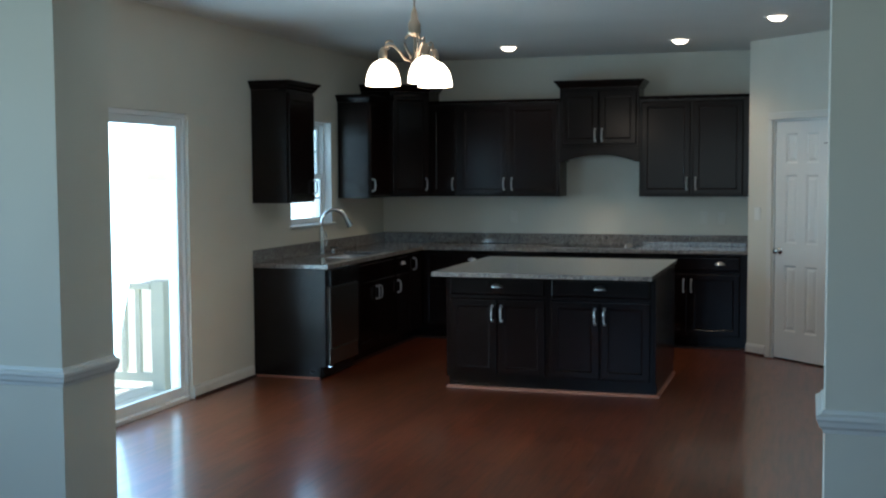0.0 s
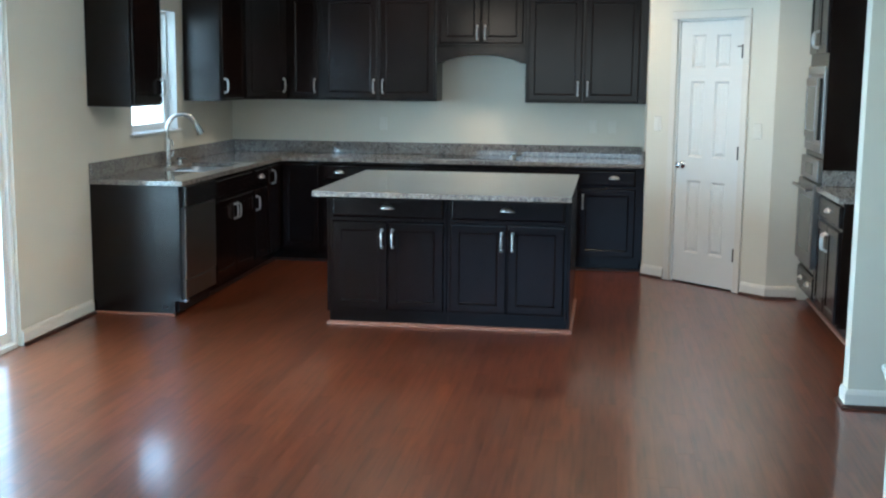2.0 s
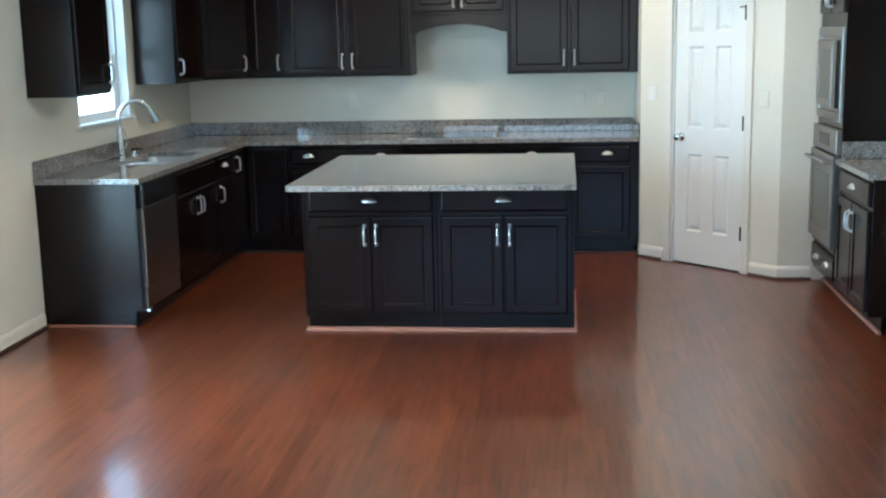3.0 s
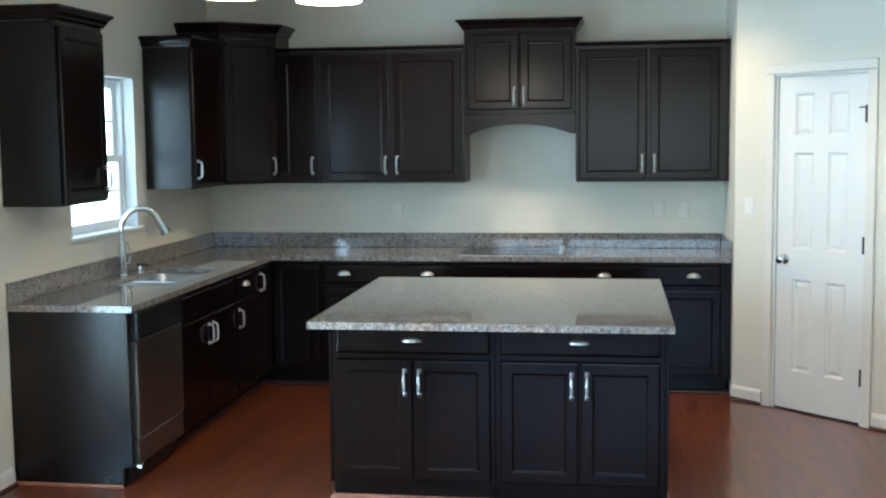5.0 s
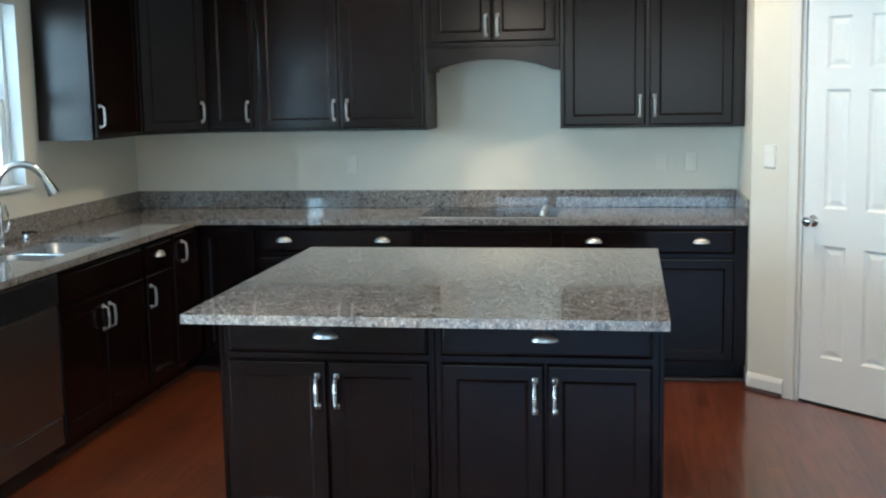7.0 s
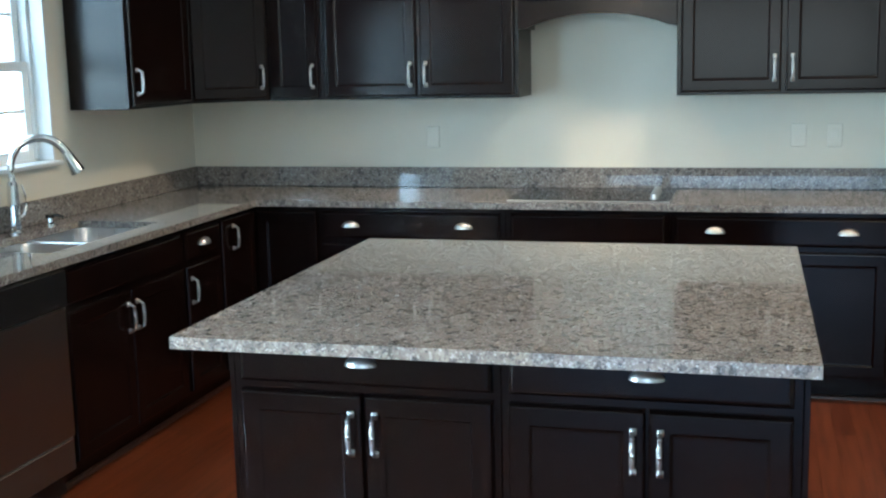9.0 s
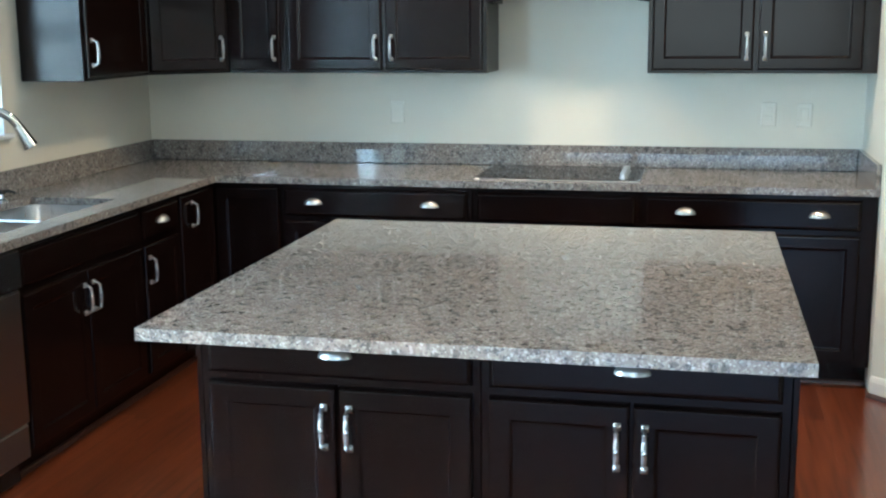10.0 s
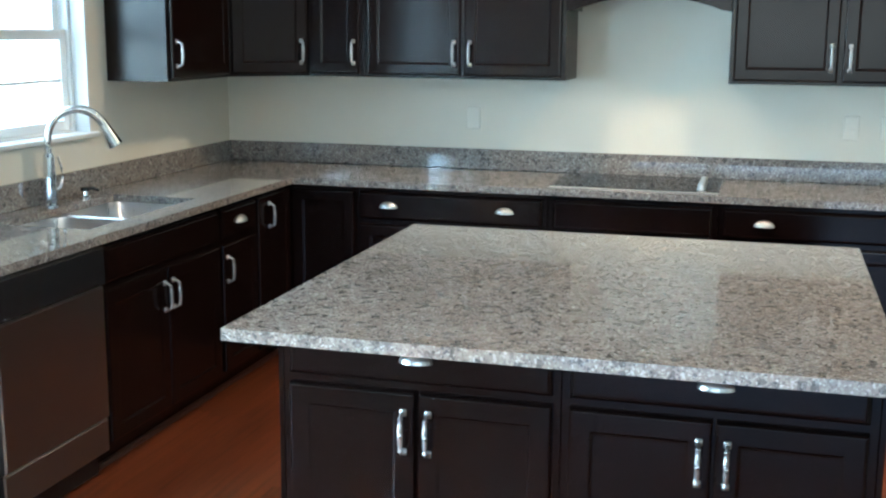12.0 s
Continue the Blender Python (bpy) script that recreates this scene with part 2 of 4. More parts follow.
def lathe(profile, steps=24, bm=None, at=(0, 0, 0)):
    """A (radius, z) line turned about z."""
    bm = bm or bmesh.new()
    rings = []
    for r, z in profile:
        if r < 1e-5:
            rings.append([bm.verts.new((at[0], at[1], at[2] + z))])
        else:
            rings.append([bm.verts.new((at[0] + r * math.cos(2 * math.pi * s / steps), at[1] + r * math.sin(2 * math.pi * s / steps), at[2] + z)) for s in range(steps)])
    for a, b in zip(rings, rings[1:]):
        for s in range(steps):
            q = (s + 1) % steps
            if len(a) == 1 and len(b) == 1:
                continue
            if len(a) == 1:
                bm.faces.new([a[0], b[s], b[q]])
            elif len(b) == 1:
                bm.faces.new([a[s], a[q], b[0]])
            else:
                bm.faces.new([a[s], a[q], b[q], b[s]])
    return bm


def rings_panel(bm, x0, x1, z0, z1, rings, back):
    """A front facing -y made of nested rectangles: (inset, y) from the rim to the middle."""
    loops = [[bm.verts.new((x, back, z)) for x, z in ((x0, z0), (x1, z0), (x1, z1), (x0, z1))]]
    for i, y in rings:
        loops.append([bm.verts.new((x, y, z)) for x, z in ((x0 + i, z0 + i), (x1 - i, z0 + i), (x1 - i, z1 - i), (x0 + i, z1 - i))])
    for a, b in zip(loops, loops[1:]):
        for k in range(4):
            q = (k + 1) % 4
            bm.faces.new([a[k], a[q], b[q], b[k]])
    bm.faces.new(loops[0][::-1])
    bm.faces.new(loops[-1])
    return bm


# ---- large structure ----
H = 2.74
COUNTER = 0.90


def structure(name, bm, mat, label="", parent=None):
    ob = part(name, bm, mat, parent, label)
    return tagged(ob, label, name.split("_")[0], kind="structure")


ground = structure("ground", boxes((-400, 400, -400, 400, -0.9, -0.62)), GRASS, "mown lawn round the house")
subfloor = structure("floor", prism([(-0.15, 0.0), (-0.15, -7.0), (-0.6, -7.0), (-0.6, -12.6), (6.2, -12.6), (6.2, 0.0)], -0.12, -0.0014), SUBFLOOR, "dark subfloor under red-brown hardwood planks")

LEFT = lambda u, v, w: (w, u, v)
BACK = lambda u, v, w: (u, w, v)
FLAT = lambda u, v, w: (u, v, w)
structure("wall_west", slab([-6.64, -5.85, -3.94, -2.255, -1.354, 0.0], [-0.1, 0.0, 1.14, 2.035, 2.08, H], {(1, 1), (1, 2), (3, 2), (3, 3)}, -0.16, 0.0, LEFT), WALL, "beige painted wall with window and sliding door openings")
structure("wall_north", slab([-0.16, 5.6], [-0.1, H], (), 0.0, 0.14, BACK), WALL, "beige painted wall behind the kitchen counter")
structure("wall_east", slab([-6.64, 0.0], [-0.1, H], (), 5.42, 5.56, LEFT), WALL, "beige painted wall behind the oven tower")
structure("wall_pantry_side", boxes((3.69, 3.79, -0.70, 0.0, -0.1, H)), WALL, "short beige pantry wall")
structure("wall_pantry_front", boxes((4.565, 5.42, -1.555, -1.455, -0.1, H)), WALL, "short beige pantry wall beside the oven tower")
structure("wall_stub", boxes((4.60, 5.42, -4.40, -4.285, -0.1, H)), WALL, "painted wall end beside the kitchen")
structure("wall_opening", slab([-0.6, 1.15, 4.255, 6.2], [-0.1, 2.46, H], {(1, 0)}, -7.03, -6.64, BACK), WALL, "wide cased opening in a painted wall")
# west opening is unseen too, assumed to hold the side lamp
structure("wall_rear_west", slab([-12.6, -11.08, -8.12, -6.64], [-0.1, 0.90, 2.35, H], {(1, 1)}, -0.74, -0.6, LEFT), WALL, "plain painted wall with wide window opening, unseen and assumed")
structure("wall_rear_east", boxes((6.2, 6.34, -12.6, -6.64, -0.1, H)), WALL, "plain painted wall of the front room")
# south opening is out of view, cut only for the added lamp
structure("wall_rear_south", slab([-0.74, 0.82, 4.98, 6.34], [-0.1, 0.90, 2.35, H], {(1, 1)}, -12.74, -12.6, BACK), WALL, "plain painted wall with wide window opening, unseen and assumed")
structure("ceiling", slab([-0.9, 6.4], [-12.8, 0.2], (), H, H + 0.15, FLAT), CEIL, "off-white textured ceiling")

# pantry corner wall: local x along the slanted face, front at y = 0
A0, A1 = Vector((3.69, -0.705)), Vector((4.565, -1.555))
SLANT_LEN = (A1 - A0).length
SLANT = Matrix.Translation((A0.x, A0.y, 0)) @ Matrix.Rotation(math.atan2(A1.y - A0.y, A1.x - A0.x), 4, "Z")
D0, D1, DH = 0.300, 0.925, 2.045
ob = structure("wall_pantry_slant", slab([0, D0, D1, SLANT_LEN], [-0.1, 0.0, DH, H], {(1, 1)}, 0.0, 0.10, BACK), WALL, "slanted beige wall with the pantry door opening")
ob.matrix_world = SLANT

BASE = [(0.0, 0.0), (0.014, 0.0), (0.014, 0.070), (0.009, 0.084), (0.004, 0.092), (0.0, 0.094)]
QUARTER = [(0.014, 0.0), (0.032, 0.0), (0.031, 0.007), (0.027, 0.014), (0.021, 0.018), (0.014, 0.019)]
# every run keeps its wall on the left, so that the moulding comes out on the right
runs = [
    [(0.0, -6.64), (0.0, -5.86)], [(0.0, -3.935), (0.0, -2.985)],
    [tuple((SLANT @ Vector((s, 0, 0))).xy) for s in (0.0, D0 - 0.072)],
    [tuple((SLANT @ Vector((D1 + 0.072, 0, 0))).xy), tuple(A1), (4.785, -1.555)],
    [(5.42, -4.285), (4.60, -4.285), (4.60, -4.40), (5.42, -4.40), (5.42, -6.64), (4.255, -6.64), (4.255, -7.03), (6.2, -7.03)][::-1],
    [(-0.6, -7.03), (1.15, -7.03), (1.15, -6.64), (0.0, -6.64)][::-1],
]


def out_right(path, probe):
    """Turns the path round when its right side does not face the open floor."""
    a, b = Vector(path[0]), Vector(path[1])
    d = (b - a).normalized()
    mid = (a + b) / 2 + 0.05 * Vector((d.y, -d.x))
    return path if probe(mid) else path[::-1]


def free(p):
    if p.x < 0 and p.y > -6.64:
        return False
    if p.y > -1.50 and p.x > 3.69:
        s = SLANT.inverted() @ Vector((p.x, p.y, 0))
        return s.y < 0
    if 4.60 < p.x and -4.40 < p.y < -4.285:
        return False
    if -7.03 < p.y < -6.64 and (p.x < 1.15 or p.x > 4.255):
        return False
    return p.x < 5.42 or p.y < -7.03


for path in runs:
    path = out_right(path, free)
    tagged(structure("baseboard", sweep(path, BASE), BASEPAINT, "white painted baseboard, toned down for shade"), category="baseboard")
    tagged(structure("trim", sweep(path, QUARTER), DARKSHOE, "dark red-brown shoe moulding"), category="moulding")

RAIL = [(0.0, 0.700), (0.006, 0.702), (0.009, 0.715), (0.020, 0.726), (0.024, 0.742), (0.030, 0.752), (0.030, 0.764), (0.012, 0.772), (0.008, 0.782), (0.0, 0.784)]
for path in ([(6.2, -7.03), (4.255, -7.03), (4.255, -6.64)], [(1.15, -6.64), (1.15, -7.03), (-0.6, -7.03)]):
    path = out_right(path, free)
    tagged(structure("trim", sweep(path, RAIL), TRIM, "white chair rail along the wall end"), category="chair rail")


# ---- pantry door ----
def six_panel(w, h, t):
    """A moulded six panel door leaf: local x 0..w, front at y = 0."""
    st, mid = 0.115, 0.10
    xs = [0, st, (w - mid) / 2, (w + mid) / 2, w - st, w]
    zs = [0, 0.235, 0.80, 0.985, 1.565, 1.665, 1.915, h]
    holes = {(i, j) for i in (1, 3) for j in (1, 3, 5)}
    bm = slab(xs, zs, holes, 0.0, t, BACK)
    for i in (1, 3):
        for j in (1, 3, 5):
            rings_panel(bm, xs[i], xs[i + 1], zs[j], zs[j + 1], [(0.0, 0.001), (0.012, 0.010), (0.020, 0.010), (0.042, 0.003)], t - 0.002)
    return bm


pantry = thing("pantry_door", "closed white six-panel pantry door in off-white casing", "door", m=SLANT)
leaf = part("door_leaf", six_panel(D1 - D0 - 0.03, 2.018, 0.035), TRIM, pantry)
leaf.matrix_local = pose(D0 + 0.015, 0.012, 0.012)
for x0, x1 in ((D0 - 0.062, D0 - 0.002), (D1 + 0.002, D1 + 0.062)):
    part("casing", boxes((x0, x1, -0.016, -0.001, 0.0, DH + 0.002), bevel=0.004), BASEPAINT, pantry)
part("casing", boxes((D0 - 0.062, D1 + 0.062, -0.016, -0.001, DH + 0.003, DH + 0.063), bevel=0.004), BASEPAINT, pantry)
for x0, x1 in ((D0, D0 + 0.013), (D1 - 0.013, D1)):
    part("jamb", boxes((x0, x1, 0.0, 0.10, 0.0, DH)), TRIM, pantry)
part("head_jamb", boxes((D0 + 0.013, D1 - 0.013, 0.0, 0.10, DH - 0.013, DH)), TRIM, pantry)
# near-black strip added as the shade in the gap below the leaf
part("door_gap_shade", boxes((D0 + 0.013, D1 - 0.013, 0.016, 0.090, 0.0, 0.011)), GAPSHADE, pantry, "added dark strip for the shade in the gap under the door")
knob_bm = lathe([(0.0, 0.0), (0.031, 0.0), (0.031, 0.004), (0.024, 0.010), (0.011, 0.014), (0.011, 0.030), (0.022, 0.036), (0.027, 0.048), (0.024, 0.060), (0.012, 0.066), (0.0, 0.067)], 20)
k = smooth(part("door_knob", knob_bm, CHROME, pantry, "polished round door knob"))
k.matrix_local = pose(D0 + 0.075, 0.012, 0.93, 90)
for z in (0.28, 1.05, 1.80):
    hb = boxes((D1 - 0.020, D1 - 0.008, 0.002, 0.012, z - 0.045, z + 0.045))
    tube([(D1 - 0.013, 0.0, z - 0.05), (D1 - 0.013, 0.0, z + 0.05)], 0.007, 8, hb)
    part("hinge", hb, HINGE, pantry)
part("hinge_stop", tube([(D1 - 0.055, -0.008, 1.835), (D1 - 0.005, -0.008, 1.838)], 0.004, 8), BLACK, pantry, "dark hinge-pin door stop")


def wall_plate(m, kind, label, mat=None):
    """An outlet or switch plate: local front at y = 0, centre at the origin."""
    t = thing("wall_" + kind, label, "light switch" if kind == "switch" else "outlet", m=m)
    part("plate", rings_panel(bmesh.new(), -0.036, 0.036, -0.058, 0.058, [(0.0, -0.003), (0.005, -0.007)], 0.0), mat or PLATE, t)
    if kind == "switch":
        part("rocker", rings_panel(bmesh.new(), -0.017, 0.017, -0.033, 0.033, [(0.0, -0.008), (0.002, -0.010)], -0.006), mat or PLATE, t)
    else:
        for z in (-0.021, 0.021):
            part("socket", rings_panel(bmesh.new(), -0.017, 0.017, z - 0.014, z + 0.014, [(0.0, -0.008), (0.003, -0.009)], -0.006), mat or PLATE, t)
    return t


wall_plate(pose(1.393, 0, 1.165), "outlet", "almond outlet plate above the granite splash", ALMOND)
wall_plate(pose(3.248, 0, 1.168), "outlet", "almond outlet plate above the granite splash", ALMOND)
wall_plate(pose(3.415, 0, 1.165), "switch", "almond switch plate above the granite splash", ALMOND)
wall_plate(SLANT @ pose(0.115, 0, 1.24), "switch", "white switch plate beside the pantry door")
wall_plate(SLANT @ pose(1.08, 0, 1.22), "switch", "almond switch plate beside the pantry door", ALMOND)

# ---- window over the sink and sliding door ----
win = thing("window", "white vinyl single-hung window over the sink", "window", m=pose(0, -1.8045, 0, 0, 0, 90))
# local x along the wall, front at y = 0, the outside towards +y
hw = 0.4505


def frame_bars(x0, x1, y0, y1, z0, z1, w):
    return [(x0, x0 + w, y0, y1, z0, z1), (x1 - w, x1, y0, y1, z0, z1), (x0 + w, x1 - w, y0, y1, z0, z0 + w), (x0 + w, x1 - w, y0, y1, z1 - w, z1)]


for s in frame_bars(-hw, hw, 0.07, 0.158, 1.14, 2.08, 0.032):
    part("window_frame", boxes(s, bevel=0.002), VINYL, win)
for z0, z1, y in ((1.172, 1.602, 0.082), (1.566, 2.048, 0.112)):
    sash = part("sash", boxes(*frame_bars(-hw + 0.034, hw - 0.034, y, y + 0.028, z0, z1, 0.042), bevel=0.002), VINYL, win)
    g = part("pane", boxes((-hw + 0.076, hw - 0.076, y + 0.012, y + 0.016, z0 + 0.042, z1 - 0.042)), GLASS, sash)
    g.visible_shadow = False
    zm = (z0 + z1) / 2
    part("muntin", boxes((-hw + 0.076, hw - 0.076, y + 0.006, y + 0.011, zm - 0.008, zm + 0.008)), VINYL, sash)
part("window_sill", boxes((-hw - 0.03, hw + 0.03, -0.028, 0.07, 1.142, 1.162), bevel=0.004), TRIM, win)
for s in ((-hw - 0.0, -hw + 0.012, -0.001, 0.07, 1.163, 2.08), (hw - 0.012, hw, -0.001, 0.07, 1.163, 2.08), (-hw + 0.012, hw - 0.012, -0.001, 0.07, 2.068, 2.08)):
    part("return", boxes(s), TRIM, win)

sl = thing("sliding_door", "white vinyl sliding glass patio door, closed", "sliding door", m=pose(0, -4.895, 0, 0, 0, 90))
hw = 0.955
for s in ((-hw, -hw + 0.035, 0.02, 0.158, 0.0, 2.035), (hw - 0.035, hw, 0.02, 0.158, 0.0, 2.035), (-hw + 0.035, hw - 0.035, 0.02, 0.158, 2.000, 2.035)):
    part("door_frame", boxes(s, bevel=0.003), VINYL, sl)
part("sill_track", boxes((-hw + 0.035, hw - 0.035, 0.005, 0.158, 0.0, 0.028), bevel=0.0015), VINYL, sl)
for y in (0.05, 0.10):
    part("track_rail", boxes((-hw + 0.035, hw - 0.035, y, y + 0.006, 0.0282, 0.042)), VINYL, sl)
for x0, x1, y in ((-hw + 0.036, 0.035, 0.085), (-0.035, hw - 0.036, 0.04)):
    panel = part("door_panel", boxes(*frame_bars(x0, x1, y, y + 0.036, 0.045, 1.998, 0.055), bevel=0.003), VINYL, sl)
    g = part("pane", boxes((x0 + 0.054, x1 - 0.054, y + 0.015, y + 0.020, 0.099, 1.944)), GLASS, panel)
    g.visible_shadow = False

# ---- deck outside ----
deck = thing("deck", "weathered wooden deck with picket railing beside the house", "deck")
for k in range(27):
    x = -0.17 - k * 0.145
    part("deck_board", boxes((x - 0.138, x, -7.2, -2.85, -0.19, -0.152)), DECKWOOD, deck)
for y in (-2.95, -4.95, -7.0):
    part("joist", boxes((-4.1, -0.17, y - 0.02, y + 0.02, -0.45, -0.192)), DECKWOOD, deck)
for x in (-0.85, -2.4, -4.0):
    part("post", boxes((x - 0.06, x + 0.06, -3.01, -2.89, -0.62, 0.745), bevel=0.006), DECKWOOD, deck)
part("top_rail", boxes((-3.94, -0.91, -3.02, -2.88, 0.675, 0.725), bevel=0.004), DECKWOOD, deck)
part("bottom_rail", boxes((-3.94, -0.91, -2.97, -2.93, -0.09, -0.02), bevel=0.004), DECKWOOD, deck)
bal = boxes((-0.02, 0.02, -0.02, 0.02, -0.02, 0.675))
first = part("baluster", bal, DECKWOOD, deck)
first.location = (-1.06, -2.95, 0)
for k in range(1, 22):
    x = -1.06 - k * 0.135
    if min(abs(x + 2.4), abs(x + 4.0)) > 0.08 and x > -3.92:
        o = new("baluster", first.data)
        o.parent = deck
        o.location = (x, -2.95, 0)


# ---- kitchen cabinets ----
FRONT = [(0.0, -0.012), (0.002, -0.0165), (0.006, -0.0195), (0.010, -0.020), (0.053, -0.020), (0.0550, -0.0195), (0.0595, -0.0155), (0.0625, -0.0147), (0.067, -0.0144)]
DRAWER = [(0.0, -0.008), (0.003, -0.0125), (0.009, -0.0180), (0.013, -0.0198), (0.017, -0.020)]


def arch_pull(parent, x, z, length=0.128):
    """A vertical pull: square domed feet, short necks and a swelling bar between two collars."""
    h = length / 2
    bm = bmesh.new()
    for e in (1, -1):
        c = e * (h - 0.010)
        box(bm, -0.0095, 0.0095, -0.006, 0.0, c - 0.010, c + 0.010, bevel=0.002)
        box(bm, -0.0075, 0.0075, -0.013, -0.0055, c - 0.0075, c + 0.0075, bevel=0.004, seg=2)
        tube([(0, -0.011, c - e * 0.001), (0, -0.020, c - e * 0.003), (0, -0.027, c - e * 0.009)], [0.0058, 0.0050, 0.0052], 10, bm)
    b = h - 0.017
    zs = [(-1.0, 0.0052), (-0.97, 0.0072), (-0.90, 0.0072), (-0.86, 0.0056), (-0.6, 0.0066), (-0.25, 0.0078), (0.0, 0.0080)]
    line = zs + [(-q, r) for q, r in zs[-2::-1]]
    tube([(0, -0.0275 - 0.004 * (1 - q * q), b * q) for q, r in line], [r for q, r in line], 12, bm)
    o = smooth(part("pull", bm, NICKEL, parent, "satin nickel footed pull"), 50)
    o.location = (x, -0.0195, z)
    return o


def cup_pull(parent, x, z):
    """A half-round bin pull, open below."""
    bm = bmesh.new()
    grid = []
    for shell in (1.0, 0.86):
        rows = []
        for i in range(13):
            a = math.pi * i / 12
            row = []
            for j in range(7):
                b = math.pi / 2 * j / 6
                row.append(bm.verts.new((-0.046 * shell * math.cos(a), -0.027 * shell * math.sin(a) * math.cos(b), 0.030 * shell * math.sin(a) * math.sin(b) - 0.008)))
            rows.append(row)
        grid.append(rows)
    for rows in grid:
        for i in range(12):
            for j in range(6):
                q = [rows[i][j], rows[i + 1][j], rows[i + 1][j + 1], rows[i][j + 1]]
                bm.faces.new(q)
    for i in range(12):
        bm.faces.new([grid[0][i][0], grid[0][i + 1][0], grid[1][i + 1][0], grid[1][i][0]])
    bmesh.ops.remove_doubles(bm, verts=bm.verts[:], dist=0.0004)
    o = smooth(part("cup_pull", bm, NICKEL, parent, "satin nickel cup pull"), 50)
    o.location = (x, -0.0195, z)
    return o


def cab_door(parent, x0, x1, z0, z1, side=None, pull_z=None):
    d = part("door", rings_panel(bmesh.new(), x0, x1, z0, z1, FRONT, -0.0005), CAB, parent)
    if side:
        arch_pull(d, x1 - 0.030 if side == "r" else x0 + 0.030, pull_z)
    return d


def cab_drawer(parent, x0, x1, z0, z1, pulls=()):
    d = part("drawer_front", rings_panel(bmesh.new(), x0, x1, z0, z1, DRAWER, -0.0005), CAB, parent)
    for p in pulls:
        cup_pull(d, p, (z0 + z1) / 2)
    return d


TOE, BODY_TOP = 0.10, COUNTER - 0.032
DZ0, DZ1, RZ0, RZ1 = 0.122, 0.688, 0.712, 0.846


def base_cabinet(w, m, label, doors=2, drawer=True, pulls=None, hinge="r", depth=0.605, door_pulls=True, group="base cabinets", x0=0.0, x1=None, open_top=False):
    t = thing("base_cabinet", label, "cabinet", group, m)
    x1 = w if x1 is None else x1
    if open_top:
        part("face_frame", boxes((0.0005, w - 0.0005, 0.0, 0.02, TOE, BODY_TOP)), CAB, t)
        part("side_panel", boxes((0.0005, 0.018, 0.0205, depth, TOE, BODY_TOP)), CAB, t)
        part("side_panel", boxes((w - 0.018, w - 0.0005, 0.0205, depth, TOE, BODY_TOP)), CAB, t)
        part("bottom_panel", boxes((0.0185, w - 0.0185, 0.0205, depth, TOE, TOE + 0.018)), CAB, t)
    else:
        part("body", boxes((0.0005, w - 0.0005, 0.0, depth, TOE, BODY_TOP), bevel=0.0015), CAB, t)
    part("toe_kick", boxes((0.001, w - 0.001, 0.075, 0.09, 0.0, TOE)), CAB, t)
    a, b = x0 + 0.022, x1 - 0.022
    if drawer:
        cab_drawer(t, a, b, RZ0, RZ1, pulls if pulls is not None else ((a + b) / 2,))
    top = DZ1 if drawer else RZ1
    pz = (top - 0.108) if drawer else top - 0.10
    if doors == 2:
        c = (a + b) / 2
        cab_door(t, a, c - 0.004, DZ0, top, "r" if door_pulls else None, pz)
        cab_door(t, c + 0.004, b, DZ0, top, "l" if door_pulls else None, pz)
    elif doors == 1:
        cab_door(t, a, b, DZ0, top, hinge if door_pulls else None, pz)
    return t


WEST = lambda y: pose(0.61, y, 0, 0, 0, 90)      # faces +x, local x runs along +y
NORTH = lambda x: pose(x, -0.61, 0)               # faces -y
EAST = lambda y: pose(4.80, y, 0, 0, 0, -90)      # faces -x, local x runs along -y

base_cabinet(0.94, NORTH(0.965), "dark espresso base cabinet with wide drawer and two cup pulls", pulls=(0.171, 0.740))
base_cabinet(0.765, NORTH(1.908), "dark espresso base cabinet with false front under the cooktop", pulls=())
base_cabinet(1.012, NORTH(2.676), "dark espresso base cabinet with wide drawer beside the pantry wall", pulls=(0.198, 0.770), x1=0.968)
base_cabinet(0.925, WEST(-2.31), "dark espresso sink base cabinet with false front", pulls=(), open_top=True)
base_cabinet(0.383, WEST(-1.384), "narrow dark espresso base cabinet with one drawer", doors=1, hinge="l")

corner = thing("base_cabinet", "dark espresso corner base cabinet with folding door", "cabinet", "base cabinets")
part("body", prism([(0.005, -0.003), (0.005, -1.0), (0.61, -1.0), (0.61, -0.61), (0.964, -0.61), (0.964, -0.003)], TOE, BODY_TOP), CAB, corner)
part("toe_kick", prism([(0.52, -1.0), (0.535, -1.0), (0.535, -0.535), (0.964, -0.535), (0.964, -0.52), (0.52, -0.52)], 0.0, TOE), CAB, corner)
for mm, w, sd in ((WEST(-1.0), 0.368, "l"), (NORTH(0.632), 0.328, None)):
    d = part("door", rings_panel(bmesh.new(), 0.004, w, DZ0, RZ1, FRONT, -0.0005), CAB, corner)
    d.matrix_local = mm
    if sd:
        arch_pull(d, 0.11, 0.752)

end = thing("end_panel", "plain dark espresso end panel of the sink counter", "cabinet panel")
bm = bmesh.new()
extrude = [(0.0, 0.0), (0.566, 0.0), (0.566, TOE), (0.612, TOE), (0.612, BODY_TOP), (0.0, BODY_TOP)]
lo = [bm.verts.new((x + 0.001, -2.965, z)) for x, z in extrude]
hi = [bm.verts.new((x + 0.001, -2.922, z)) for x, z in extrude]
bm.faces.new(lo), bm.faces.new(hi[::-1])
for k in range(6):
    bm.faces.new([lo[k], hi[k], hi[(k + 1) % 6], lo[(k + 1) % 6]])
part("panel", bm, CABSIDE, end)
